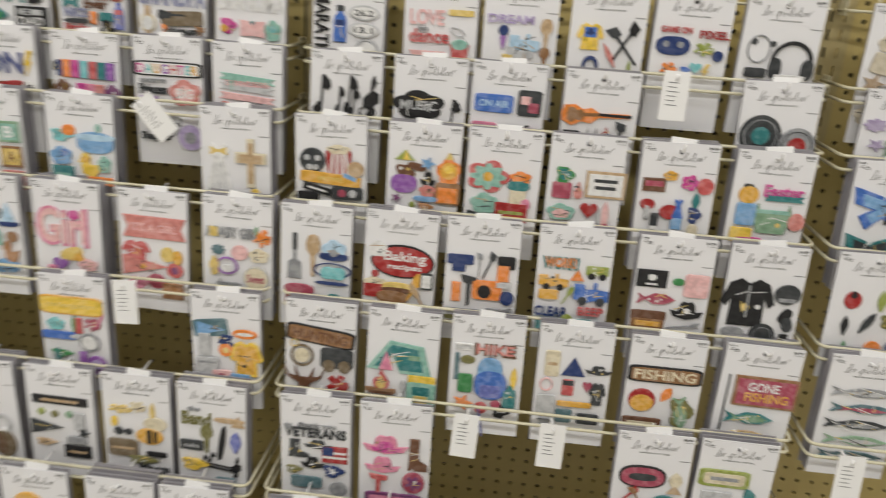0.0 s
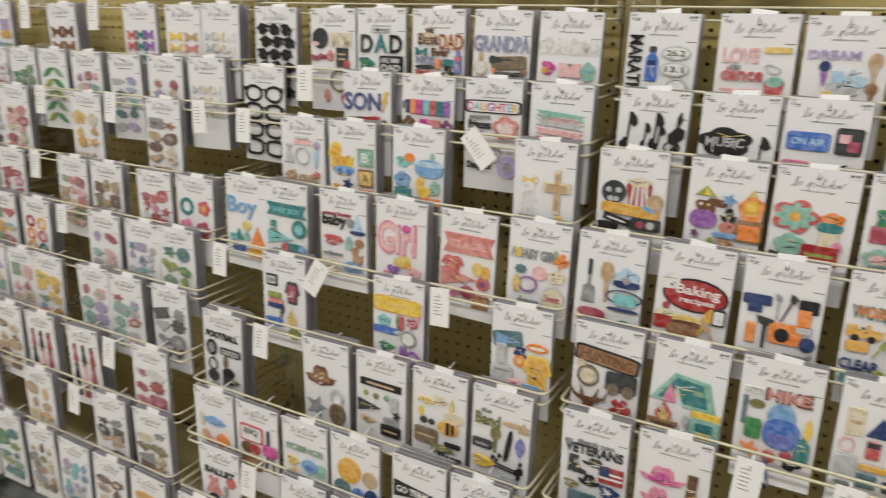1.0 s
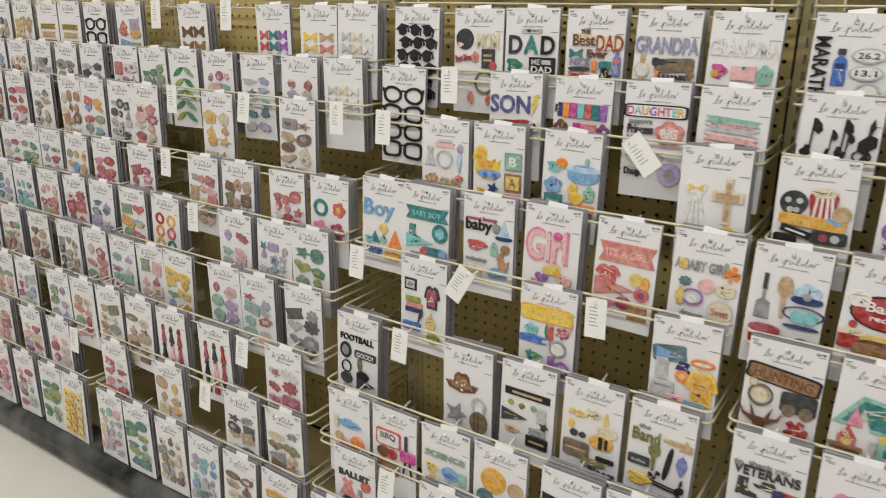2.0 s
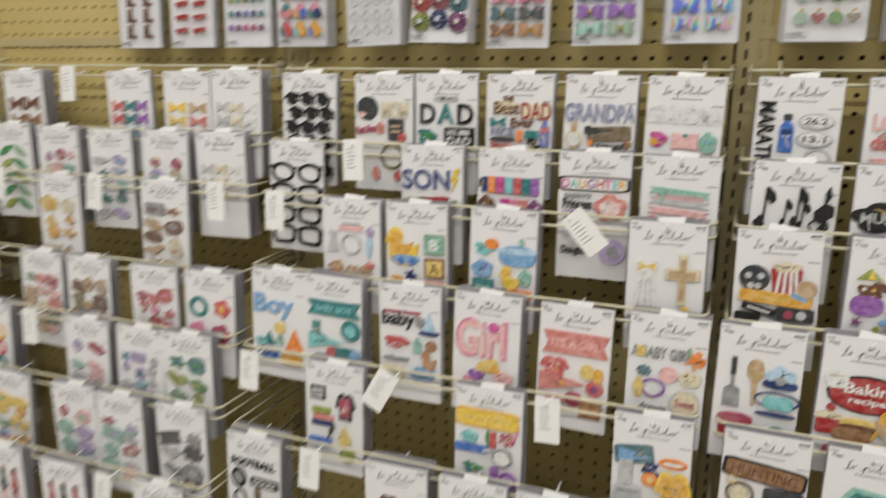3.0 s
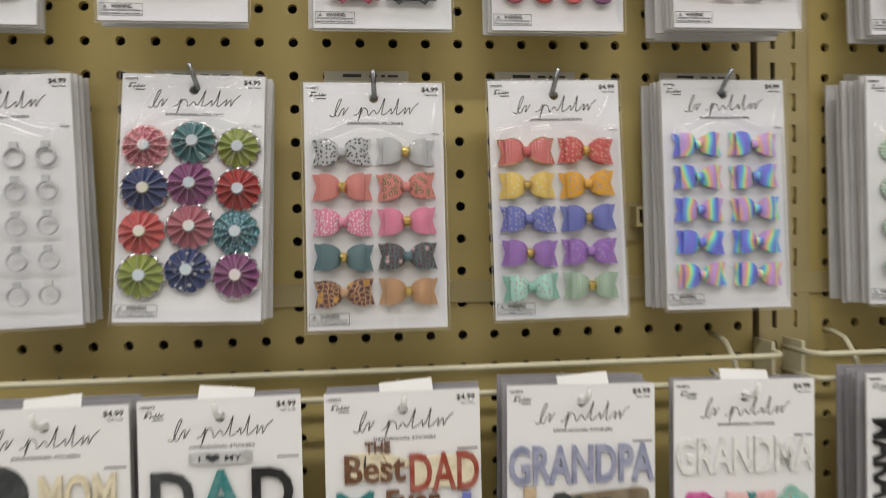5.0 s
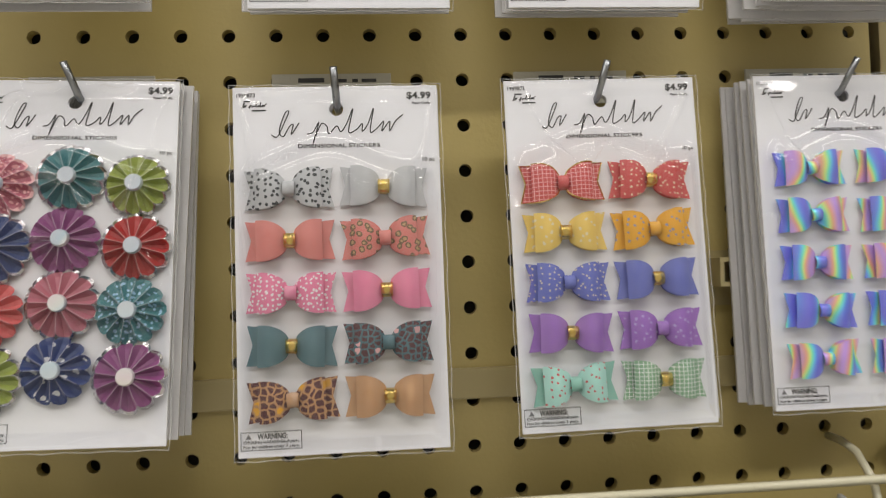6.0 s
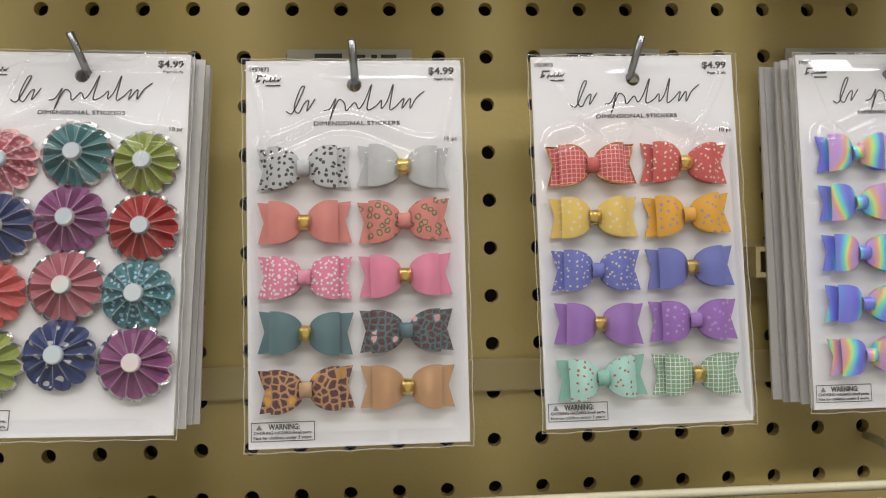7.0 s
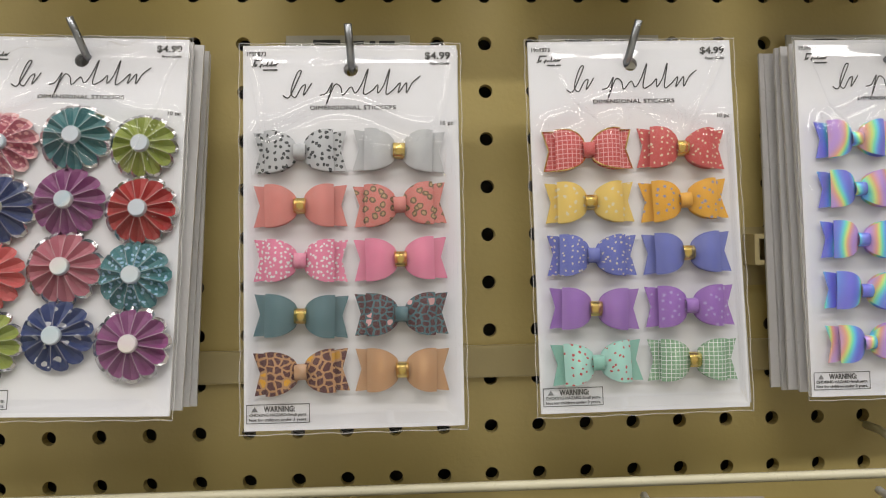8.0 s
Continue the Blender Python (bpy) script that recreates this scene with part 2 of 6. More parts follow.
def tube_data(path, r, sides=6):
    """Vertices and faces of a round wire along a path."""
    pts = [Vector(p) for p in path]
    verts, faces = [], []
    for i, p in enumerate(pts):
        d = (pts[min(i + 1, len(pts) - 1)] - pts[max(i - 1, 0)]).normalized()
        up = Vector((0, 0, 1)) if abs(d.z) < 0.9 else Vector((0, 1, 0))
        a = d.cross(up).normalized()
        b = a.cross(d)
        verts += [tuple(p + r * (math.cos(2 * math.pi * k / sides) * a + math.sin(2 * math.pi * k / sides) * b)) for k in range(sides)]
    for i in range(len(pts) - 1):
        for k in range(sides):
            q, w = i * sides + k, i * sides + (k + 1) % sides
            faces.append((q, w, w + sides, q + sides))
    faces += [tuple(range(sides))[::-1], tuple(range(len(verts) - sides, len(verts)))]
    return verts, faces


def joined(name, datas, mats):
    """One mesh out of several (verts, faces, material index)."""
    verts, faces, idx = [], [], []
    for v, f, k in datas:
        n = len(verts)
        verts += v
        faces += [tuple(i + n for i in q) for q in f]
        idx += [k] * len(f)
    me = mesh_of(name, verts, faces, mats)
    me.polygons.foreach_set("material_index", idx)
    return me


def welded(me):
    bm = bmesh.new()
    bm.from_mesh(me)
    bmesh.ops.remove_doubles(bm, verts=bm.verts, dist=1e-5)
    bm.to_mesh(me)
    bm.free()
    return me


def cell(x0, x1, z0, z1, hole, y, depth):
    """One square of a plate in the xz plane with a hole through it; hole: points round, counter-clockwise, or None."""
    if hole is None:
        return [(x0, y, z0), (x1, y, z0), (x1, y, z1), (x0, y, z1)], [(0, 1, 2, 3)]
    n, cx, cz = len(hole), (x0 + x1) / 2, (z0 + z1) / 2
    outer = []
    for hx, hz in hole if n != 8 else ():
        dx, dz = hx - sum(h[0] for h in hole) / n, hz - sum(h[1] for h in hole) / n
        k = max(abs(dx) / ((x1 - x0) / 2), abs(dz) / ((z1 - z0) / 2))
        outer.append((cx + dx / k, y, cz + dz / k))
    if n == 8:
        mx, mz = sum(h[0] for h in hole) / n, sum(h[1] for h in hole) / n
        for hx, hz in hole:
            sx, sz = (hx > mx + 1e-6) - (hx < mx - 1e-6), (hz > mz + 1e-6) - (hz < mz - 1e-6)
            outer.append((cx + sx * (x1 - x0) / 2, y, cz + sz * (z1 - z0) / 2))
    v = outer + [(hx, y, hz) for hx, hz in hole] + [(hx, y + depth, hz) for hx, hz in hole]
    f = []
    for i in range(n):
        j = (i + 1) % n
        f += [(i, j, n + j, n + i), (n + i, n + j, 2 * n + j, 2 * n + i)]
    return v, f


def round_hole(cx, cz, r, n=12):
    return [(cx + r * math.cos(2 * math.pi * (k + 0.5) / n), cz + r * math.sin(2 * math.pi * (k + 0.5) / n)) for k in range(n)]


def square_hole(cx, cz, w, h):
    return [(cx + a * w / 2, cz + b * h / 2) for a, b in ((-1, -1), (0, -1), (1, -1), (1, 0), (1, 1), (0, 1), (-1, 1), (-1, 0))]


# ---- the place ----
INCH = 0.0254
BAY = 0.7635
POST_X = [0.382 + BAY * k for k in range(-5, 4)]
ROW_Y = (-0.086, -0.117, -0.151, -0.191, -0.229, -0.271, -0.329, -0.358, -0.389)
ROW_Z = (-0.2285, -0.337, -0.424, -0.544, -0.676, -0.806, -0.946, -1.053, -1.161)
LEFT_DZ = (0.005, 0.007, 0.008, -0.018, 0.009, 0.024, 0.045, 0.026, 0.003)

floor = put("floor", box("floor", -6, 6, -4, 0.6, -0.1, 0, MAT_FLOOR), None, None, "white speckled vinyl store floor", "floor", "", "structure")
ceiling = put("ceiling", box("ceiling", -6, 6, -4, 0.6, 3.6, 3.7, MAT_CEIL), None, None, "plain pale store ceiling", "ceiling", "", "structure")
put("wall_south", box("wall", -6, 6, -4.1, -4, 0, 3.6, MAT_WALL), None, None, "plain wall across the aisle", "wall", "", "structure")
put("wall_north", box("wall", -6, 6, 0.6, 0.7, 0, 3.6, MAT_WALL), None, None, "plain wall behind the shelving", "wall", "", "structure")
put("wall_west", box("wall", -6.1, -6, -4, 0.6, 0, 3.6, MAT_WALL), None, None, "plain end wall", "wall", "", "structure")
put("wall_east", box("wall", 6, 6.1, -4, 0.6, 0, 3.6, MAT_WALL), None, None, "plain end wall", "wall", "", "structure")

# pegboard panels with real holes, one for each bay
NCOL, ROW_TOP, ROW_BOTTOM = 29, 20, -52
datas = []
for ci in range(NCOL):
    for ri in range(ROW_BOTTOM, ROW_TOP + 1):
        cx, cz = (ci - 14) * INCH, ri * INCH
        v, f = cell(cx - INCH / 2, cx + INCH / 2, cz - INCH / 2, cz + INCH / 2, round_hole(cx, cz, 0.0037, 12), 0, 0.006)
        datas.append((v, f, 0))
PANEL = welded(joined("pegboard_panel", datas, [MAT_BOARD]))
# added sheet behind the board; its dark colour stands for shade in the holes
SHELL = [box("back_panel", -0.38, 0.38, 0.02, 0.03, ROW_BOTTOM * INCH, ROW_TOP * INCH, MAT_HOLE_SHADE)]
RAIL = box("seam_rail", -0.362, 0.362, -0.0035, 0.0005, -0.177, -0.160, MAT_POST, 0.0012)
SLOTS = []
for ri in range(ROW_BOTTOM, ROW_TOP + 1):
    for side in (-1, 1):
        cx, cz = side * 0.0105, ri * INCH + 0.005
        x0, x1 = (-0.0217, 0) if side < 0 else (0, 0.0217)
        v, f = cell(x0, x1, cz - INCH / 2, cz + INCH / 2, square_hole((x0 + x1) / 2 - side * 0.002, cz, 0.004, 0.0145), -0.003, 0.004)
        SLOTS.append((v, f, 0))
for side in (-1, 1):
    v, f = box_data(side * 0.0217 - 0.0006, side * 0.0217 + 0.0006, -0.003, 0.02, ROW_BOTTOM * INCH, ROW_TOP * INCH)
    SLOTS.append((v, f, 0))
POST = welded(joined("slotted_post", SLOTS, [MAT_POST]))
for i, px in enumerate(POST_X[:-1]):
    bx = px + BAY / 2
    w = put("pegboard_wall", PANEL, pose(bx, 0, Z0), None, "almond painted pegboard panel full of round holes", "pegboard", "pegboard panels", "structure")
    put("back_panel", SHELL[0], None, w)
    put("seam_rail", RAIL, None, w)
for px in POST_X:
    put("upright_post", POST, pose(px + 0.013, 0, Z0), None, "almond steel upright with two rows of slots", "upright", "uprights", "structure")

# plinth
prof = [(-0.40, 0.0), (-0.418, 0.004), (-0.425, 0.02), (-0.425, 0.055), (-0.418, 0.072), (-0.40, 0.082), (-0.36, 0.085), (0.02, 0.085), (0.02, 0.0)]
verts = [(x, y, z) for x in (POST_X[0], POST_X[-1]) for y, z in prof]
n = len(prof)
put("plinth", mesh_of("plinth", verts, [(i, (i + 1) % n, n + (i + 1) % n, n + i) for i in range(n)] + [tuple(range(n))[::-1], tuple(range(n, 2 * n))], MAT_BASE),
    None, None, "black rounded plinth along the foot of the shelving", "plinth", "", "structure")


put("base_deck", box("base_deck", POST_X[0], POST_X[-1], -0.335, -0.004, 0.0855, 0.092, MAT_POST, 0.001), None, None, "almond steel base deck under the lowest cards", "deck", "", "structure")

# ---- wire bars ----
def bar_mesh(y, dz):
    """A wire across one bay, bent back to the posts at both ends."""
    w, r = BAY / 2 - 0.012, 0.0024
    p = [(-w - 0.001, -0.003, dz), (-w, y + 0.014, dz), (-w + 0.0015, y + 0.006, dz), (-w + 0.006, y + 0.0012, dz), (-w + 0.014, y, dz)]
    return tube_data(p + [(-x, yy, zz) for x, yy, zz in reversed(p)], r, 6)


BARS = []
for k in range(9):
    yb = ROW_Y[k] + (0.039 if k == 0 else 0.02)
    for i, px in enumerate(POST_X[:-1]):
        bx = px + BAY / 2
        z = ROW_Z[k] + (0.008 if k == 0 else -0.002) + (LEFT_DZ[k] if bx < -0.4 else 0)
        if i == 0:
            up, low = (joined("wire", [(*bar_mesh(yb, d), 0)], [MAT_WIRE]) for d in (0.0, -0.019))
            for me in (up, low):
                me.polygons.foreach_set("use_smooth", [True] * len(me.polygons))
            BARS.append((up, low))
        thing = empty("display_bar", pose(bx, 0, Z0 + z), "cream double wire bar bent back to the uprights", "display bar", "wire bars")
        put("wire", BARS[k][0], None, thing)
        put("wire", BARS[k][1], None, thing)
        for side in (-1, 1):
            put("bracket", box("bracket", -0.0015, 0.0015, -0.03, -0.002, -0.026, 0.008, MAT_WIRE, 0.0008) if not bpy.data.meshes.get("bracket") else bpy.data.meshes["bracket"],
                pose(side * (BAY / 2 - 0.0125), 0, 0), thing)
        if k == 0:
            for side in (-1, 1):
                sx = side * (BAY / 2 - 0.05)
                v, f = tube_data([(sx, 0.002, 0.012), (sx, -0.012, 0.012), (sx, -0.026, 0.009), (sx + 0.002, -0.036, -0.004), (sx + 0.003, -0.04, -0.02), (sx + 0.003, yb + 0.002, -0.019)], 0.0022)
                put("hanger", mesh_of("hanger", v, f, MAT_WIRE, True), None, thing)

# an empty square socket on the board
SOCKET = []
for sx0, sx1, sz0, sz1 in ((-0.008, 0.008, 0.0055, 0.008), (-0.008, 0.008, -0.008, -0.0055), (-0.008, -0.0055, -0.0055, 0.0055), (0.0055, 0.008, -0.0055, 0.0055)):
    SOCKET.append((*box_data(sx0, sx1, -0.016, 0.0, sz0, sz1), 0))
SOCKET.append((*box_data(-0.030, 0.006, -0.0025, 0.0, -0.019, 0.012), 0))
put("hook_socket", joined("hook_socket", SOCKET, [MAT_POST]), pose(0.272, -0.001, Z0 - 0.112), None, "empty cream square socket on the pegboard", "socket")


# ---- sticker shapes: outlines in a unit square, x right, y up ----
def ring_pts(n, fn):
    return [fn(2 * math.pi * k / n) for k in range(n)]


def polar(n, rad):
    return ring_pts(n, lambda a: (rad(a) * math.cos(a), rad(a) * math.sin(a)))


def mirror(half):
    """A closed outline from its right half, top to bottom."""
    return half + [(-x, y) for x, y in reversed(half) if abs(x) > 1e-6]


def rounded(w, h, r, n=4):
    out = []
    for sx, sy, a0 in ((1, 1, 0), (-1, 1, 90), (-1, -1, 180), (1, -1, 270)):
        out += [(sx * (w - r) + r * math.cos(radians(a0 + 90 * k / n)), sy * (h - r) + r * math.sin(radians(a0 + 90 * k / n))) for k in range(n + 1)]
    return out


OUTLINES = dict(
    disc=polar(20, lambda a: 0.5),
    sq=[(-0.5, -0.5), (0.5, -0.5), (0.5, 0.5), (-0.5, 0.5)],
    rr=rounded(0.5, 0.5, 0.14),
    pill=rounded(0.5, 0.5, 0.4),
    tri=[(0, 0.5), (-0.5, -0.5), (0.5, -0.5)],
    pennant=[(-0.5, 0.5), (-0.5, -0.5), (0.5, 0.05)],
    star=polar(10, lambda a: 0.5 if round(a / (math.pi / 5)) % 2 == 0 else 0.22),
    heart=ring_pts(22, lambda a: (0.5 * math.sin(a) ** 3, 0.03 + (13 * math.cos(a) - 5 * math.cos(2 * a) - 2 * math.cos(3 * a) - math.cos(4 * a)) / 32)),
    flower=polar(30, lambda a: 0.36 + 0.14 * abs(math.cos(2.5 * a))),
    daisy=polar(36, lambda a: 0.32 + 0.18 * abs(math.cos(4 * a))),
    cloud=polar(30, lambda a: 0.40 + 0.10 * abs(math.sin(2.5 * a + 0.5))),
    blob=polar(22, lambda a: 0.40 + 0.07 * math.sin(3 * a + 1) + 0.05 * math.cos(5 * a)),
    blobb=polar(22, lambda a: 0.39 + 0.08 * math.sin(2 * a + 2) + 0.05 * math.cos(7 * a)),
    banner=[(-0.5, 0.5), (-0.42, 0.0), (-0.5, -0.5), (0.5, -0.5), (0.42, 0.0), (0.5, 0.5)],
    cross=mirror([(0.0, 0.5), (0.12, 0.5), (0.12, 0.22), (0.5, 0.22), (0.5, 0.0), (0.12, 0.0), (0.12, -0.5), (0.0, -0.5)]),
    leaf=mirror([(0.0, 0.5), (0.22, 0.28), (0.3, 0.0), (0.2, -0.25), (0.04, -0.5)]),
    drop=mirror([(0.0, 0.5), (0.1, 0.25), (0.34, -0.1), (0.32, -0.34), (0.16, -0.48), (0.0, -0.5)]),
    bottle=mirror([(0.0, 0.5), (0.2, 0.5), (0.2, 0.36), (0.44, 0.26), (0.5, 0.1), (0.46, -0.1), (0.5, -0.3), (0.46, -0.5), (0.0, -0.5)]),
    shirt=mirror([(0.0, 0.4), (0.16, 0.5), (0.36, 0.4), (0.5, 0.0), (0.4, -0.1), (0.3, 0.1), (0.32, -0.5), (0.0, -0.5)]),
    dress=mirror([(0.0, 0.36), (0.18, 0.5), (0.34, 0.42), (0.26, 0.3), (0.16, 0.24), (0.22, 0.1), (0.5, -0.5), (0.0, -0.5)]),
    cap=[(-0.5, 0.15), (0.0, 0.45), (0.5, 0.15), (0.44, 0.11), (0.47, -0.32), (0.39, -0.32), (0.40, 0.09), (0.28, 0.02), (0.28, -0.28), (0.0, -0.45), (-0.28, -0.28), (-0.28, 0.02)],
    hat=mirror([(0.0, 0.44), (0.12, 0.5), (0.22, 0.36), (0.26, 0.0), (0.5, 0.06), (0.4, -0.22), (0.0, -0.36)]),
    boot=[(-0.24, 0.5), (0.16, 0.5), (0.12, 0.0), (0.2, -0.18), (0.5, -0.3), (0.5, -0.5), (-0.05, -0.5), (-0.1, -0.42), (-0.18, -0.5), (-0.3, -0.5), (-0.26, 0.0)],
    tent=[(-0.5, -0.42), (-0.16, 0.5), (0.36, 0.4), (0.5, -0.5), (0.02, -0.5), (-0.16, 0.2), (-0.3, -0.45)],
    fish=[(-0.5, 0.28), (-0.3, 0.04), (-0.05, 0.3), (0.25, 0.26), (0.5, 0.0), (0.25, -0.26), (-0.05, -0.3), (-0.3, -0.06), (-0.5, -0.3), (-0.42, 0.0)],
    car=[(-0.5, -0.3), (-0.5, 0.05), (-0.3, 0.1), (-0.18, 0.4), (0.2, 0.4), (0.34, 0.08), (0.5, 0.02), (0.5, -0.3), (0.36, -0.3), (0.28, -0.45), (0.16, -0.3), (-0.14, -0.3), (-0.24, -0.45), (-0.34, -0.3)],
    spoon=mirror([(0.0, 0.5), (0.3, 0.46), (0.46, 0.3), (0.42, 0.14), (0.16, 0.02), (0.1, -0.46), (0.0, -0.5)]),
    spat=mirror([(0.0, 0.5), (0.1, 0.48), (0.1, -0.02), (0.42, -0.1), (0.46, -0.5), (0.0, -0.5)]),
    tool=[(-0.5, 0.5), (0.5, 0.42), (0.5, 0.24), (0.14, 0.24), (0.1, -0.5), (-0.1, -0.5), (-0.12, 0.24), (-0.4, 0.3)],
    duck=[(-0.45, 0.2), (-0.5, 0.1), (-0.36, 0.05), (-0.4, -0.05), (-0.35, -0.35), (-0.1, -0.5), (0.25, -0.48), (0.45, -0.2), (0.5, 0.1), (0.3, 0.0), (0.05, 0.0), (0.0, 0.12),
          (0.04, 0.3), (-0.06, 0.46), (-0.24, 0.5), (-0.36, 0.4)],
    note=[(-0.5, -0.36), (-0.4, -0.5), (-0.15, -0.46), (-0.05, -0.3), (0.0, 0.2), (0.3, 0.1), (0.5, 0.2), (0.42, 0.36), (0.1, 0.5), (-0.08, 0.5), (-0.16, -0.22), (-0.36, -0.2)],
    clef=[(0.0, -0.5), (0.16, -0.45), (0.16, -0.2), (0.4, -0.12), (0.4, 0.08), (0.1, 0.14), (0.26, 0.3), (0.16, 0.5), (0.02, 0.36), (0.0, 0.12), (-0.34, -0.04), (-0.34, -0.22), (-0.04, -0.3), (-0.2, -0.42)],
    bolt=[(0.1, 0.5), (0.5, 0.5), (0.16, 0.08), (0.4, 0.08), (-0.3, -0.5), (-0.05, -0.06), (-0.4, -0.06)],
    guitar=[(-0.5, 0.05), (-0.46, 0.32), (-0.3, 0.36), (-0.18, 0.2), (-0.06, 0.28), (0.06, 0.1), (0.5, 0.14), (0.5, -0.02), (0.06, -0.06), (-0.06, -0.3), (-0.2, -0.24), (-0.34, -0.42), (-0.48, -0.25)],
    antler=[(-0.1, -0.5), (-0.14, -0.1), (-0.4, 0.1), (-0.5, 0.5), (-0.36, 0.16), (-0.2, 0.1), (-0.24, 0.5), (-0.1, 0.1), (0.1, 0.1), (0.24, 0.5), (0.2, 0.1), (0.36, 0.16), (0.5, 0.5), (0.4, 0.1), (0.14, -0.1), (0.1, -0.5)],
    maple=polar(22, lambda a: 0.5 if round(a / (math.pi / 5.5)) % 2 == 0 else 0.26),
    butterfly=mirror([(0.0, 0.2), (0.1, 0.3), (0.5, 0.5), (0.46, 0.1), (0.2, -0.02), (0.38, -0.2), (0.26, -0.5), (0.06, -0.2), (0.0, -0.3)]),
    popcorn=mirror([(0.0, 0.5), (0.2, 0.42), (0.36, 0.46), (0.5, 0.3), (0.36, -0.5), (0.0, -0.5)]),
    bow=mirror([(0.0, 0.14), (0.1, 0.16), (0.38, 0.48), (0.5, 0.42), (0.44, 0.0), (0.5, -0.42), (0.38, -0.48), (0.1, -0.16), (0.0, -0.14)]),
    train=[(-0.5, -0.35), (-0.5, 0.3), (-0.2, 0.3), (-0.2, 0.1), (0.05, 0.1), (0.05, 0.4), (0.16, 0.4), (0.16, 0.1), (0.5, 0.06), (0.5, -0.35), (0.3, -0.5), (0.1, -0.35), (-0.2, -0.5), (-0.3, -0.35)],
    bus=rounded(0.5, 0.36, 0.1),
    basket=mirror([(0.0, 0.2), (0.36, 0.2), (0.4, 0.5), (0.5, 0.1), (0.36, -0.5), (0.0, -0.5)]),
)
RINGS = dict(ring=(0.5, 0.40, 28), thin=(0.5, 0.44, 28), thick=(0.5, 0.3, 24))
MESHES = {}


def puffed(pts, w, h, t, mat, name):
    """A raised sticker with a rounded rim, lying on the card's front (towards -y)."""
    n = len(pts)
    k = min(0.0012 / max(min(w, h), 1e-4), 0.12)
    verts = [(x * w, 0, y * h) for x, y in pts] + [(x * w, -t * 0.6, y * h) for x, y in pts] + [(x * w * (1 - k), -t, y * h * (1 - k)) for x, y in pts]
    faces = []
    for i in range(n):
        j = (i + 1) % n
        faces += [(i, j, n + j, n + i), (n + i, n + j, 2 * n + j, 2 * n + i)]
    faces.append(tuple(range(2 * n, 3 * n)))
    return mesh_of(name, verts, faces, mat)


def annulus(r0, r1, n, w, h, t, mat, name):
    verts = []
    for rad, y in ((r0, 0), (r0 * 0.97, -t), (r1 * 1.03, -t), (r1, 0)):
        verts += [(rad * w * math.cos(2 * math.pi * k / n), y, rad * h * math.sin(2 * math.pi * k / n)) for k in range(n)]
    faces = [(a * n + k, a * n + (k + 1) % n, (a + 1) * n + (k + 1) % n, (a + 1) * n + k) for a in range(3) for k in range(n)]
    return mesh_of(name, verts, faces, mat)


def text_mesh(word, w, h, t, mat, bold=True):
    """Raised letters from the built-in font, fitted to a box."""
    cu = bpy.data.curves.new("letters", "FONT")
    cu.body, cu.align_x, cu.align_y = word, "CENTER", "CENTER"
    cu.extrude, cu.offset, cu.resolution_u = 0.02, 0.022 if bold else 0.0, 3
    ob = new("letters", cu)
    me = bpy.data.meshes.new_from_object(ob.evaluated_get(bpy.context.evaluated_depsgraph_get()))
    bpy.data.objects.remove(ob)
    co = np.empty(len(me.vertices) * 3)
    me.vertices.foreach_get("co", co)
    co = co.reshape(-1, 3)
    lo, hi = co.min(0), co.max(0)
    co -= (lo + hi) / 2
    size = np.maximum(hi - lo, 1e-4)
    out = np.stack([co[:, 0] / size[0] * w, -(co[:, 2] / size[2] + 0.5) * t, co[:, 1] / size[1] * h], 1)
    me.vertices.foreach_set("co", out.ravel())
    me.materials.clear()
    me.materials.append(mat)
    me.update()
    return me


def bow_meshes(w, h, col):
    """The two loops and the two tails of a folded paper bow: each loop a strip bent back on itself."""
    key = ("bow3d", w, h, col)
    if key in MESHES:
        return MESHES[key]
    front, _, back = col.partition("|")
    nu, nv, loops = 14, 6, []
    for side, reach in ((-1, 0.375), (1, 0.362)):
        v, f = [], []
        for i in range(2 * nu + 1):
            u = i / nu if i <= nu else 2 - i / nu
            half = 0.15 + 0.345 * math.sqrt(max(1 - (1 - min(u / 0.86, 1)) ** 2, 0)) ** 1.25
            lift = 0.0034 + 0.0042 * math.sin(math.pi * min(u * 0.86 + 0.02, 1)) if i <= nu else 0.0024 + 0.0006 * u
            for j in range(nv + 1):
                q = 2 * j / nv - 1
                v.append((side * (0.035 + u * (reach - 0.035)) * w, -lift * (1 - 0.10 * q * q) - 0.0003 * q, q * half * h))
        for i in range(2 * nu):
            for j in range(nv):
                q = i * (nv + 1) + j
                f.append((q, q + nv + 1, q + nv + 2, q + 1) if side > 0 else (q, q + 1, q + nv + 2, q + nv + 1))
        me = mesh_of("loop", v, f, ink(front), True)
        fold = nu * (nv + 1)
        for e in me.edges:
            e.use_edge_sharp = all(fold <= k <= fold + nv for k in e.vertices)
        loops.append(me)
    tails = []
    for side in (-1, 1):
        tail = [(0.03, 0.13), (0.14, 0.30), (0.28, 0.42), (0.385, 0.465), (0.5, 0.485), (0.435, 0.02), (0.5, -0.485), (0.385, -0.465), (0.28, -0.42), (0.14, -0.30), (0.03, -0.13)]
        n = len(tail)
        v = [(side * x * w, -0.0012 - 0.0016 * x, z * h) for x, z in tail] + [(side * x * w, -0.0006 - 0.0016 * x, z * h) for x, z in tail]
        f = [tuple(range(n)) if side < 0 else tuple(range(n))[::-1]] + [(i, (i + 1) % n, n + (i + 1) % n, n + i) for i in range(n)]
        tails.append(mesh_of("tail", v, f, ink(back or front)))
    MESHES[key] = (loops, tails)
    return MESHES[key]


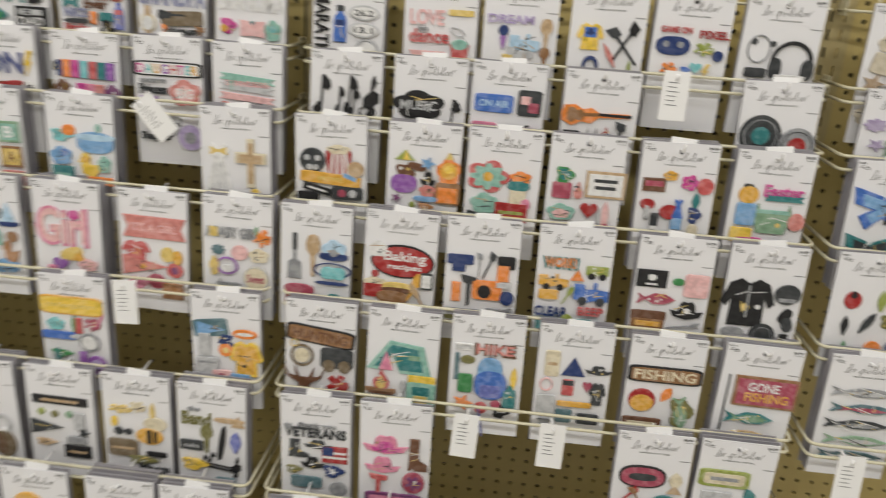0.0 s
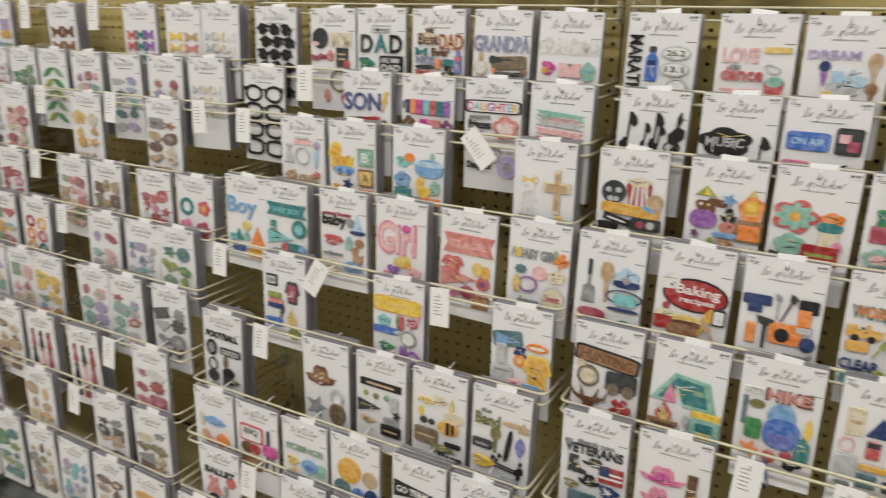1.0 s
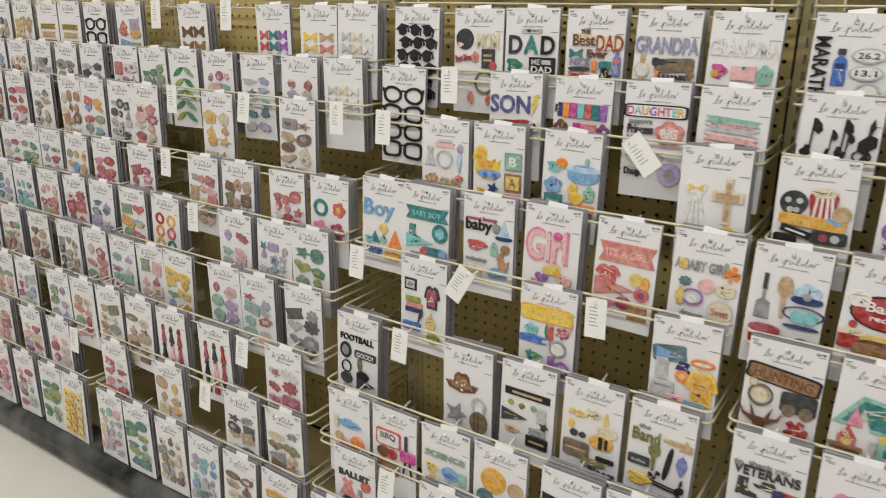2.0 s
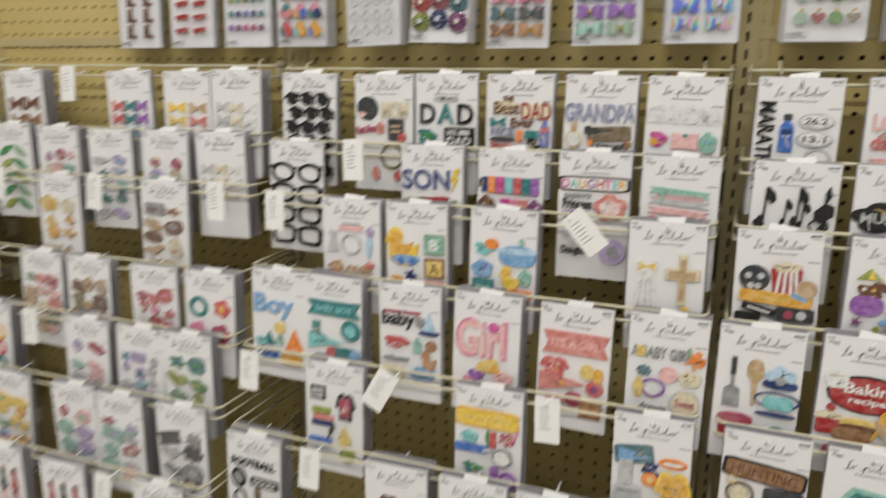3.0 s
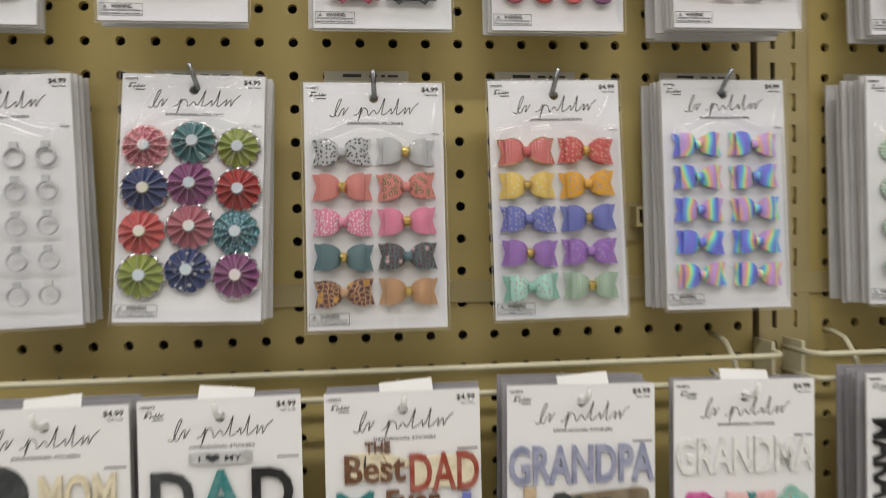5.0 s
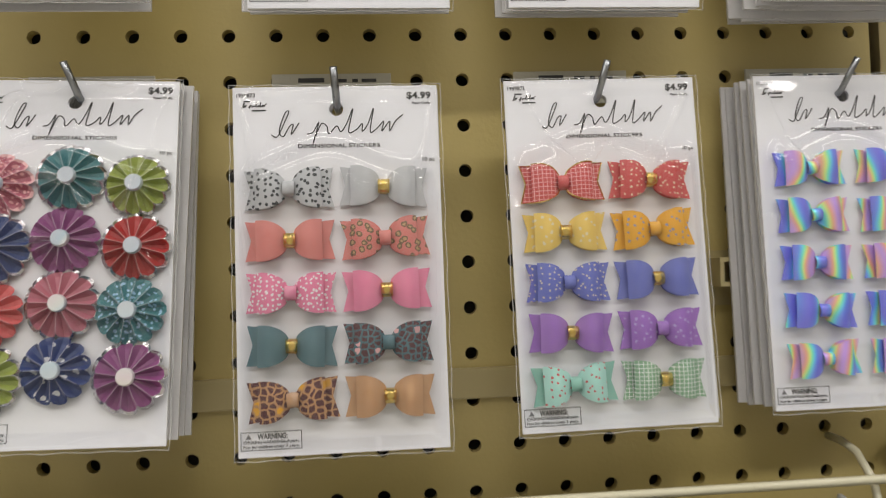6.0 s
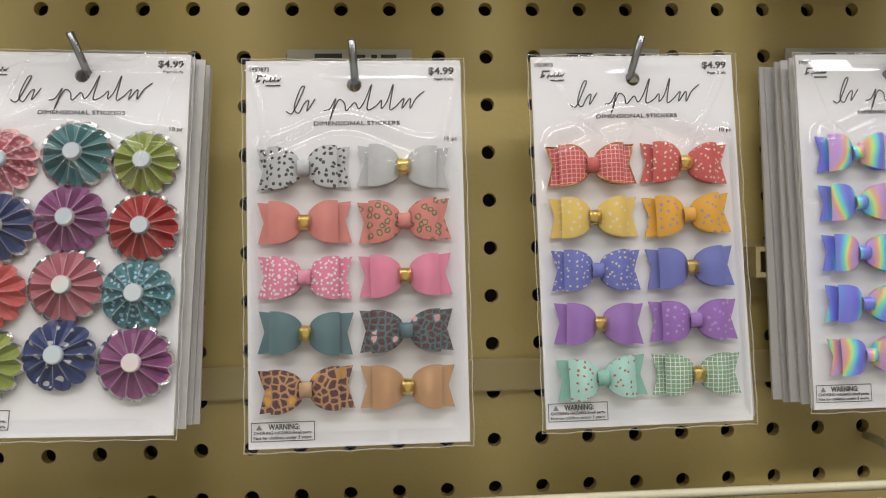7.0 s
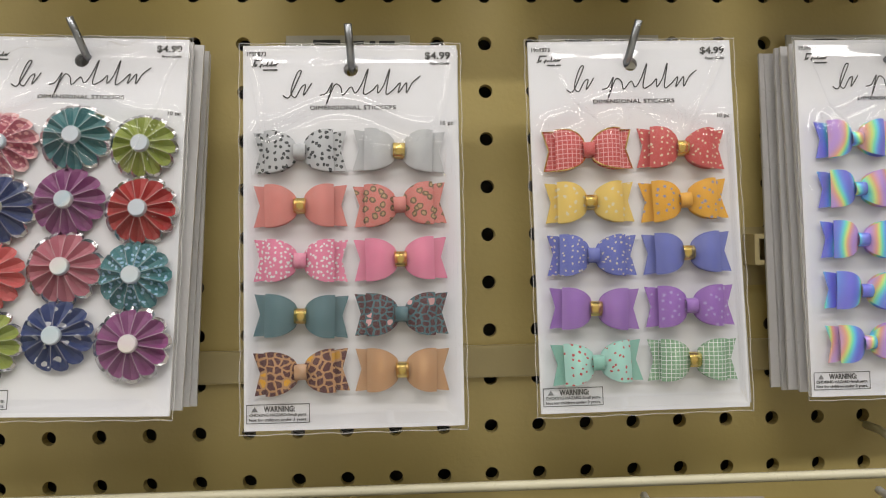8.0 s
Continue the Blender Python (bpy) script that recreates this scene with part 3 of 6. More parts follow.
def bow_edging(w, h):
    """A foil edge round a bow, along the loops and the tails."""
    key = ("edging", w, h)
    if key not in MESHES:
        datas = []
        for side in (-1, 1):
            for up in (-1, 1):
                loop = []
                for i in range(15):
                    u = i / 14
                    half = 0.15 + 0.345 * math.sqrt(max(1 - (1 - min(u / 0.86, 1)) ** 2, 0)) ** 1.25
                    loop.append((side * (0.035 + u * 0.333) * w, -0.0032 - 0.0039 * math.sin(math.pi * min(u * 0.86 + 0.02, 1)), up * half * h))
                datas.append((*tube_data(loop, 0.00042, 5), 0))
                datas.append((*tube_data([(side * 0.37 * w, -0.0023, up * 0.475 * h), (side * 0.5 * w, -0.0023, up * 0.485 * h), (side * 0.435 * w, -0.0022, up * 0.01 * h)], 0.00042, 5), 0))
        MESHES[key] = joined("foil_edge", datas, [MAT_GOLD])
    return MESHES[key]


def knot_mesh(w, h, col):
    """A flat band wrapped round the middle of a bow."""
    key = ("knot", w, h, col)
    if key not in MESHES:
        v, f = [], []
        for i in range(11):
            a = math.pi * i / 10
            for x in (-0.5, -0.47, 0.0, 0.47, 0.5):
                d = 0.0056 + (0.0004 if abs(x) < 0.48 else 0) + 0.0002 * math.cos(2 * a + 7 * x)
                v.append((x * w * (1 + 0.03 * math.cos(a)), -0.0008 - d * math.sin(a) ** 0.28, math.cos(a) * h / 2))
        for i in range(10):
            for j in range(4):
                q = i * 5 + j
                f.append((q, q + 1, q + 6, q + 5))
        MESHES[key] = mesh_of("knot", v, f, ink(col), True)
    return MESHES[key]


def specs_mesh(w, h, col, style):
    """A pair of spectacles: two rounded rims, a bridge and the hinges."""
    key = ("specs", w, h, col, style)
    if key not in MESHES:
        datas, n, power = [], 24, (2.0, 3.2, 2.6, 4.0)[style % 4]
        rim, rw, rh = 0.052 * w, 0.225 * w, 0.5 * h
        for side in (-1, 1):
            v = []
            for grow, y in ((0, 0), (0, -0.0022), (-rim, -0.0022), (-rim, 0)):
                for k in range(n):
                    a = 2 * math.pi * k / n
                    c, q = math.cos(a), math.sin(a)
                    m = (abs(c) ** power + abs(q) ** power) ** (-1 / power)
                    v.append((side * 0.255 * w + (rw + grow) * m * c, y, (rh + grow) * m * q * (1 + 0.10 * side * c) - 0.06 * h * (q < 0)))
            datas.append((v, [(b * n + k, b * n + (k + 1) % n, (b + 1) * n + (k + 1) % n, (b + 1) * n + k) for b in range(3) for k in range(n)], 0))
            datas.append((*box_data(min(side * 0.46 * w, side * 0.5 * w), max(side * 0.46 * w, side * 0.5 * w), -0.0022, 0, 0.12 * h, 0.36 * h), 0))
        datas.append((*tube_data([(x * w, -0.0012, (0.16 + 0.10 * (1 - (x / 0.05) ** 2)) * h) for x in (-0.05, -0.025, 0, 0.025, 0.05)], 0.0014, 6), 0))
        MESHES[key] = joined("sticker", datas, [ink(col)])
    return MESHES[key]


def rosette_mesh(size, col, rim):
    """A pleated paper flower with scalloped petals."""
    key = ("rosette", size, col, rim)
    if key not in MESHES:
        n, v, f, mats = 12, [], [], []
        radii = (0.11, 0.25, 0.38, 0.455, 0.5)
        per = 8
        for ri, rad in enumerate(radii):
            for k in range(n):
                for s, frac in enumerate((0.0, 0.0, 0.10, 0.34, 0.66, 0.90, 1.0, 1.0)):
                    edge = (0, 1, -1)[(s == 1) - (s == 6)] * 0.00015 / (rad * size)
                    a = 2 * math.pi * (k + frac) / n + edge
                    lobe = max(math.sin(math.pi * frac), 0.0) ** 0.55
                    scal = 1.0 if ri < 3 else (0.88 + 0.12 * lobe if ri == 3 else 0.87 + 0.13 * lobe)
                    dip = math.sin(math.pi * frac) * (0.0016, 0.0040, 0.0044, 0.0036, 0.0034)[ri]
                    v.append((rad * scal * size * math.cos(a), -0.0068 + dip + 0.003 * (rad / 0.5) ** 2, rad * scal * size * math.sin(a)))
        ring = n * per
        for ri in range(4):
            for k in range(ring):
                q, w = ri * ring + k, ri * ring + (k + 1) % ring
                f.append((q, q + ring, w + ring, w))
                mats.append(1 if ri == 3 else (2 if k % per in (0, 6) else 0))
        tone = PALETTE.get(col.replace("paper/", "").split("/")[0], (0.4, 0.4, 0.4))
        crease = "edge_%s" % col.replace("/", "_")
        if crease not in INK_MATS:
            INK_MATS[crease] = plain_paper(crease, mixed(tone, (0.75, 0.72, 0.72), 0.4))
        me = mesh_of("petals", v, f, [ink(col), ink(rim), INK_MATS[crease]])
        me.polygons.foreach_set("material_index", mats)
        MESHES[key] = me
    return MESHES[key]


def sticker_mesh(shape, w, h, col, t=0.0022):
    key = (shape, w, h, col)
    if key not in MESHES:
        if shape.startswith("T:"):
            MESHES[key] = text_mesh(shape[2:].replace("_", " "), w, h, t, ink(col))
        elif shape in RINGS:
            MESHES[key] = annulus(*RINGS[shape], w, h, t, ink(col), "sticker")
        else:
            MESHES[key] = puffed(OUTLINES[shape], w, h, t, ink(col), "sticker")
    return MESHES[key]


# ---- cards ----
CW, CH = 0.104, 0.187


def card_mesh(name, w, h, mat, hole=True):
    """A thin card with a hang hole near its top edge; its top centre is the origin."""
    hw, c = w / 2, 0.012
    xs, zs = (-hw, -0.008, 0.008, hw), (0.0, -0.004, -0.020, -h)
    datas = []
    for i in range(3):
        for j in range(3):
            x0, x1, z1, z0 = xs[i], xs[i + 1], zs[j], zs[j + 1]
            hl = round_hole(0, -c, 0.0036, 12) if hole and i == 1 and j == 1 else None
            v, f = cell(x0, x1, z0, z1, hl, -0.0008, 0.0016)
            datas.append((v, f, 0))
            if not hl:
                datas.append(([(a, 0.0008, b) for a, _, b in v], [q[::-1] for q in f], 0))
    for x0, x1, z0, z1 in ((-hw, -hw, -h, 0), (hw, hw, -h, 0)):
        datas.append(([(x0, -0.0008, z0), (x0, 0.0008, z0), (x0, 0.0008, z1), (x0, -0.0008, z1)], [(0, 1, 2, 3)], 0))
    for z in (0, -h):
        datas.append(([(-hw, -0.0008, z), (hw, -0.0008, z), (hw, 0.0008, z), (-hw, 0.0008, z)], [(0, 1, 2, 3)], 0))
    return welded(joined(name, datas, [mat]))


def ribbon(fn, n, width, y=-0.0011):
    """A flat ink line along fn(s), s from 0 to 1."""
    p = [Vector((fn(i / n)[0], 0, fn(i / n)[1])) for i in range(n + 1)]
    v, f = [], []
    for i, q in enumerate(p):
        d = (p[min(i + 1, n)] - p[max(i - 1, 0)]).normalized()
        o = Vector((-d.z, 0, d.x)) * width / 2
        v += [(q.x + o.x, y, q.z + o.z), (q.x - o.x, y, q.z - o.z)]
    f = [(2 * i, 2 * i + 1, 2 * i + 3, 2 * i + 2) for i in range(n)]
    return v, f


def flat_box(x0, x1, z0, z1, y=-0.0011):
    return [(x0, y, z0), (x1, y, z0), (x1, y, z1), (x0, y, z1)], [(0, 1, 2, 3)]


def mesh_data(me, dx, dz):
    return [(v.co.x + dx, v.co.y - 0.0009, v.co.z + dz) for v in me.vertices], [tuple(p.vertices) for p in me.polygons]


def curve_through(pts, per=10):
    """A smooth line through a few points."""
    p = [pts[0]] + pts + [pts[-1]]
    out = []
    for a, b, c, d in zip(p, p[1:], p[2:], p[3:]):
        for k in range(per):
            t = k / per
            out.append(tuple(0.5 * (2 * b[i] + (c[i] - a[i]) * t + (2 * a[i] - 5 * b[i] + 4 * c[i] - d[i]) * t * t + (3 * b[i] - a[i] - 3 * c[i] + d[i]) * t ** 3) for i in (0, 1)))
    return out + [pts[-1]]


def pen_stroke(text, scale, x, z, width):
    """An ink line through points given in mm."""
    q = [float(w) for w in text.split()]
    p = curve_through([(q[i] * scale / 1000 + x, q[i + 1] * scale / 1000 + z) for i in range(0, len(q), 2)])
    return ribbon(lambda t: p[round(t * (len(p) - 1))], len(p) - 1, width)


# looping pen strokes in place of the maker's mark
MARK = ("-33 -1 -30 -2 -26 6 -24 11 -26 10 -29 1 -27 -2 -24 3 -22 4 -23 -1 -19 5",
        "-15 -1 -12 0 -9 5 -12 -5.5 -8 4 -5 3 -4 -1 0 3 2 0 5 4 8.5 12 6 0 10 1 13 4 13 0 16 4 19 12 17 0 20 1 24 5 23 0 27 5 27 0 30 5 34 8.5")


LETTER = {}


def letters(word, w, h, bold=False):
    key = (word, w, h)
    if key not in LETTER:
        LETTER[key] = text_mesh(word, w, h, 0.0002, MAT_INK, bold)
    return LETTER[key]


def head_print(full):
    d = [(*pen_stroke(line, 1.0, 0, -0.0240, 0.00058), 0) for line in MARK]
    d += [(*mesh_data(letters("$4.99", 0.0125, 0.0042, True), 0.0425, -0.0055), 0),
         (*mesh_data(letters("DIMENSIONAL STICKERS", 0.0415, 0.0020), 0.001, -0.0312), 0), (*mesh_data(letters("1959873", 0.0092, 0.0021), -0.0455, -0.0042), 0),
         (*mesh_data(letters("Paper Crafts", 0.0095, 0.0017), 0.0437, -0.0095), 0)]
    d += [(*pen_stroke(line, 0.19, -0.0415, -0.0103, 0.0004), 0) for line in MARK]
    for k, (a, b) in enumerate(((-0.0465, -0.0425), (-0.0425, -0.0355))):
        d.append((*flat_box(a, b, -0.0078 - 0.0048 * k, -0.0071 - 0.0048 * k), 0))
    if full:
        d += [(*mesh_data(letters("10 pc", 0.0062, 0.0026), 0.0465, -0.0395), 0)]
        x0, x1, z0, z1, e = -0.0508, -0.0212, -0.1835, -0.1745, 0.0003
        for q in ((x0, x1, z1 - e, z1), (x0, x1, z0, z0 + e), (x0, x0 + e, z0, z1), (x1 - e, x1, z0, z1)):
            d.append((*flat_box(*q), 0))
        d += [(*mesh_data(letters("WARNING:", 0.0145, 0.0028, True), -0.0355, -0.1768), 0), (*mesh_data(letters("CHOKING HAZARD-Small parts.", 0.027, 0.0019), -0.036, -0.1797), 0),
              (*mesh_data(letters("Not for children under 3 years.", 0.027, 0.0019), -0.036, -0.182), 0),
              ([(-0.0485, -0.0011, -0.178), (-0.0455, -0.0011, -0.178), (-0.047, -0.0011, -0.1755)], [(0, 1, 2)], 1)]
    else:
        d.append((*flat_box(0.036, 0.050, -0.0405, -0.0392), 1))
    return joined("header_print", d, [MAT_INK, MAT_GREY_INK])


FAR_SPARES = []
FRONT = card_mesh("card", CW, CH, MAT_CARD)
SPARE = card_mesh("spare_card", CW, CH, MAT_BACK_SHADED)
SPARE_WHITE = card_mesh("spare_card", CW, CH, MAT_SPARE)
PRINT, PRINT_FULL = head_print(False), head_print(True)


def film_mesh(folds):
    """A clear sleeve a little larger than the card: flat seams round it, and a bulge crossed by sharp folds."""
    w, h, n, m = CW + 0.0036, CH + 0.0026, 108, 190
    segs = []
    for line in folds.split(";"):
        q = [float(a) / 1000 for a in line.split()]
        pts = curve_through([(q[2 * i], q[2 * i + 1]) for i in range(len(q) // 2)], 4)
        segs += list(zip(pts, pts[1:]))
    gx, gz = np.meshgrid((np.arange(n + 1) / n - 0.5) * w, 0.0008 - np.arange(m + 1) / m * h)
    near = np.full(gx.shape, 1.0)
    for (ax, az), (bx, bz) in segs:
        dx, dz = bx - ax, bz - az
        t = np.clip(((gx - ax) * dx + (gz - az) * dz) / (dx * dx + dz * dz + 1e-12), 0, 1)
        near = np.minimum(near, np.hypot(gx - ax - t * dx, gz - az - t * dz))
    inset = np.minimum(np.minimum(gx + w / 2, w / 2 - gx), np.minimum(0.0008 - gz, gz + h - 0.0008))
    rise = np.clip((inset - 0.003) / 0.008, 0, 1)
    q = np.clip((-0.029 + 0.006 * np.cos(gx * 75 + 0.4) - gz) / 0.018, 0, 1)
    soft = np.array([[noise.noise(Vector((x * 30, z * 30, len(folds)))) for x, z in zip(rx, rz)] for rx, rz in zip(gx[::6, ::6], gz[::6, ::6])])
    soft = np.repeat(np.repeat(soft, 6, 0), 6, 1)[:m + 1, :n + 1]
    for _ in range(8):
        soft = (soft + np.roll(soft, 1, 0) + np.roll(soft, 1, 1) + np.roll(soft, -1, 0) + np.roll(soft, -1, 1)) / 5
    y = -0.0014 - rise * (0.0012 + 0.0074 * q * q * (3 - 2 * q) + 0.0004 * soft) - np.clip(inset / 0.002, 0, 1) * 0.0024 * np.exp(-(near / 0.0015) ** 2)
    verts = np.stack([gx, y, gz], -1).reshape(-1, 3).tolist()
    faces = []
    for j in range(m):
        faces += [(k, k + n + 1, k + n + 2, k + 1) for k in range(j * (n + 1), j * (n + 1) + n)]
    film = mesh_of("clear_sleeve", verts, faces, MAT_FILM, True)
    seams, top = [], 0.0008
    for x0, z0, x1, z1 in ((-w / 2, top, -w / 2, top - h), (w / 2, top, w / 2, top - h), (-w / 2, top, w / 2, top), (-w / 2, top - h, w / 2, top - h)):
        path = [(x0 + (x1 - x0) * t / 20 + 0.0003 * math.sin(2.1 * t), -0.0014 + 0.0003 * math.sin(3.3 * t), z0 + (z1 - z0) * t / 20 + 0.0003 * math.cos(1.7 * t)) for t in range(21)]
        seams.append(mesh_of("seam", *tube_data(path, 0.00024, 6), MAT_SEAM, True))
    return film, seams


FILMS = [film_mesh(c) for c in (
    "-50 -6 -46 -20 -42 -45 -40 -72;50 -6 46 -26 40 -45 30 -52 14 -55 6 -50;-42 -3 -30 -3.4 -18 -3;-12 -4 4 -3 20 -4;22 -3 34 -3.5 48 -3;50 -40 52 -54;-16 -11 -12 -11.5 -8 -11",
    "-46 -4 -36 -24 -24 -42 -14 -52 -8 -44 -2 -38 8 -47 20 -52 26 -44 36 -30 46 -10;20 -52 22 -46 24 -38;-14 -52 -12 -46;-40 -2 -20 -3 -4 -2.5;6 -3 22 -2.5 44 -3;-52 -64 -50 -70",
    "-50 -12 -40 -14 -27 -8 -26 -12 -36 -34 -46 -58 -50 -68;-44 -56 -34 -60 -24 -76 -12 -88 2 -90;-30 -58 -14 -52 2 -62 14 -72 22 -70 28 -72 34 -62 44 -24 50 -10;-24 -3 -16 -4 -10 -3;14 -4 22 -6 28 -3;"
    "44 -44 48 -42 50 -46 46 -48 44 -44 42 -62 40 -72;46 -50 50 -64;44 -96 48 -116 50 -104;18 -60 22 -70",
    "-48 -8 -38 -36 -30 -52 -18 -44;50 -8 42 -34 36 -54 24 -58;-20 -3 0 -3.5 24 -3;-50 -80 -48 -90")]


def word_letters(shape, w, h, col):
    """The letters of a word, each a mesh of its own."""
    key = ("letters", shape, w, h, col)
    if key in MESHES:
        return MESHES[key]
    me = sticker_mesh(shape, w, h, "white" if col == "rainbow" else col)
    root = list(range(len(me.vertices)))

    def find(a):
        while root[a] != a:
            root[a] = root[root[a]]
            a = root[a]
        return a
    for p in me.polygons:
        a = find(p.vertices[0])
        for q in p.vertices[1:]:
            root[find(q)] = a
    spans = {}
    for i, vert in enumerate(me.vertices):
        s = spans.setdefault(find(i), [9, -9])
        s[0], s[1] = min(s[0], vert.co.x), max(s[1], vert.co.x)
    groups = []
    for r, (lo, hi) in sorted(spans.items(), key=lambda q: q[1]):
        if groups and lo < groups[-1][1] - 0.35 * (hi - lo):
            groups[-1][1] = max(groups[-1][1], hi)
            groups[-1][2].add(r)
        else:
            groups.append([lo, hi, {r}])
    out = []
    for _, _, rs in groups:
        ids = [i for i in range(len(me.vertices)) if find(i) in rs]
        at = {i: n for n, i in enumerate(ids)}
        tint = ("magenta", "aqua", "amber", "purple", "coral")[len(out) % 5] if col == "rainbow" else col
        out.append(mesh_of("letter", [tuple(me.vertices[i].co) for i in ids], [tuple(at[q] for q in p.vertices) for p in me.polygons if p.vertices[0] in at], ink(tint)))
    MESHES[key] = out
    return out


def spec_items(text):
    for bit in text.split(";"):
        w = bit.split()
        if w:
            yield w[0], *(float(q) / 1000 for q in w[1:5]), w[5], float(w[6]) if len(w) > 6 else 0.0


def mark_mesh(w, h, col, seed):
    """Drawn lines and dots printed on a sticker."""
    key = ("marks", w, h, col, seed)
    if key not in MESHES:
        r, datas = random.Random(seed * 77 + int(w * 1e4)), []
        light = sum(PALETTE.get(col.split("/")[0], (0.5, 0.5, 0.5))) > 0.9
        for k in range(5):
            x, z, kind = r.uniform(-0.22, 0.22) * w, r.uniform(-0.24, 0.24) * h, r.random()
            lw, lh = (r.uniform(0.2, 0.45) * w, 0.0011) if kind < 0.45 else (0.0011, r.uniform(0.2, 0.4) * h)
            if kind > 0.75:
                rad = min(w, h) * r.uniform(0.05, 0.09)
                pts = [(x + rad * math.cos(2 * math.pi * q / 8), z + rad * math.sin(2 * math.pi * q / 8)) for q in range(8)]
            else:
                a = r.uniform(-0.5, 0.5)
                pts = [(x + px * lw * math.cos(a) - pz * lh * math.sin(a), z + px * lw * math.sin(a) + pz * lh * math.cos(a)) for px, pz in ((-0.5, -0.5), (0.5, -0.5), (0.5, 0.5), (-0.5, 0.5))]
            n = len(pts)
            datas.append(([(px, -0.00232, pz) for px, pz in pts] + [(px, -0.0021, pz) for px, pz in pts], [tuple(range(n))] + [(q, (q + 1) % n, n + (q + 1) % n, n + q) for q in range(n)], 0 if k % 3 else 1))
        MESHES[key] = joined("print_mark", datas, [ink("dark" if light else "white"), ink("kraft" if light else "lemon")])
    return MESHES[key]


def stick(card, text, marks=True):
    for i, (shape, x, y, w, h, col, rot) in enumerate(spec_items(text)):
        if marks:
            y, w, h = y - 0.003, round(w * 1.06, 5), round(h * 1.06, 5)
        m = pose((x - 0.054) * 0.963, -0.0009 - 0.00018 * i, -y * 0.985, 0, rot, 0)
        if shape == "bow3d":
            base, _, knot = col.partition("+")
            edged = base.startswith("edged:")
            loops, tails = bow_meshes(w, h, base.replace("edged:", ""))
            s = empty("sticker", m)
            s.parent = card
            for me in loops:
                put("loop", me, None, s)
            for tail in tails:
                put("tail", tail, None, s)
            put("knot", knot_mesh(0.0058, h * 0.36, knot or base), None, s)
            if edged:
                put("foil_edge", bow_edging(w, h), None, s)
        elif shape == "specs":
            put("sticker", specs_mesh(w, h, col, i), m, card)
        elif shape == "rosette":
            base, _, rim = col.partition("+")
            s = put("sticker", rosette_mesh(w, base, rim or base), m, card)
            put("centre", sticker_mesh("disc", 0.0088, 0.0088, "holo/pearl"), pose(0, -0.006, 0), s)
        elif shape.startswith("T:"):
            for me in word_letters(shape, w, h, col):
                put("letter", me, m, card)
        else:
            s = put("sticker", sticker_mesh(shape, w, h, col), m, card)
            if marks and w * h > 2.2e-4 and shape in ("blob", "blobb", "cloud", "car", "train", "hat", "boot", "fish", "bottle", "shirt", "tent", "drop", "flower", "pennant", "butterfly", "basket", "bus", "maple"):
                put("print_mark", mark_mesh(w, h, col, i % 4), None, s, kind="stuff")


GEN_SHAPES = ("blob", "blobb", "disc", "rr", "heart", "flower", "leaf", "banner", "star", "drop", "cloud", "daisy", "pill")


def generic(rng, palette, cols=2, rows=5):
    """A made-up scatter for cards too far off to tell their pictures."""
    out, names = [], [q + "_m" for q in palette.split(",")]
    for r in range(rows):
        for c in range(cols):
            w, h = 92 / cols * rng.uniform(0.75, 1.1), 124 / rows * rng.uniform(0.7, 1.1)
            x, y = 54 + (c - (cols - 1) / 2) * 90 / cols + rng.uniform(-5, 5), 58 + r * 124 / rows + rng.uniform(-6, 6)
            shape = rng.choice(GEN_SHAPES)
            out.append("%s %.0f %.0f %.0f %.0f %s %d" % (shape, x, y, w, h, rng.choice(names), rng.choice((0, 0, -12, 12))))
            if rng.random() < 0.5:
                out.append("%s %.0f %.0f %.0f %.0f %s 0" % (rng.choice(GEN_SHAPES), x + rng.uniform(-4, 4), y + rng.uniform(-3, 3), w * 0.5, h * 0.5, rng.choice(names)))
    return ";".join(out)


def hang(x, y, z, text, label, spare=3, gap=0.007, tilt=0.0, full=False, film=0, lean=-1.5):
    """A card with its stickers on a hook, spare cards behind it; the sleeved ones are a little smaller."""
    size = Matrix.Diagonal((0.9375, 1.0, 0.928, 1.0)) if full else Matrix.Identity(4)
    card = empty("sticker_card", pose(x + CW / 2, y, Z0 + z, lean, tilt, 0) @ size, label, "sticker card", "sticker cards")
    put("card", FRONT, None, card)
    put("header_print", PRINT_FULL if full else PRINT, None, card, kind="stuff")
    stick(card, text, not full and x > -0.42)
    if film:
        sleeve = put("clear_sleeve", FILMS[film - 1][0], None, card)
        sleeve.visible_shadow = False
        for me in FILMS[film - 1][1]:
            put("seam", me, None, sleeve).visible_shadow = False
    rng = random.Random(int(x * 1000) * 31 + int(z * 1000))
    for k in range(spare):
        yy = y + (k + 1) * gap * rng.uniform(0.85, 1.15)
        if yy > -0.006:
            break
        m = pose(x + CW / 2 + rng.uniform(-0.0018, 0.0018), yy, Z0 + z + rng.uniform(-0.001, 0.0015), lean - rng.uniform(0, 1), tilt + rng.uniform(-0.7, 0.7), 0) @ size
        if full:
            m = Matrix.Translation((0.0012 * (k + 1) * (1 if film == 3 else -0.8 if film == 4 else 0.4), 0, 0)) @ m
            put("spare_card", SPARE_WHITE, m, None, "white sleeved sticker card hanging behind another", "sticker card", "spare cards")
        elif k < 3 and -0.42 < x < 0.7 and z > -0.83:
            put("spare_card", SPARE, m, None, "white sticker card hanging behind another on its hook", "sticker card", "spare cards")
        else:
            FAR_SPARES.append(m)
    return card


def tube_mesh(name, path, r, mat, sides=6):
    v, f = tube_data(path, r, sides)
    return mesh_of(name, v, f, mat, True)


HOOKS = {}


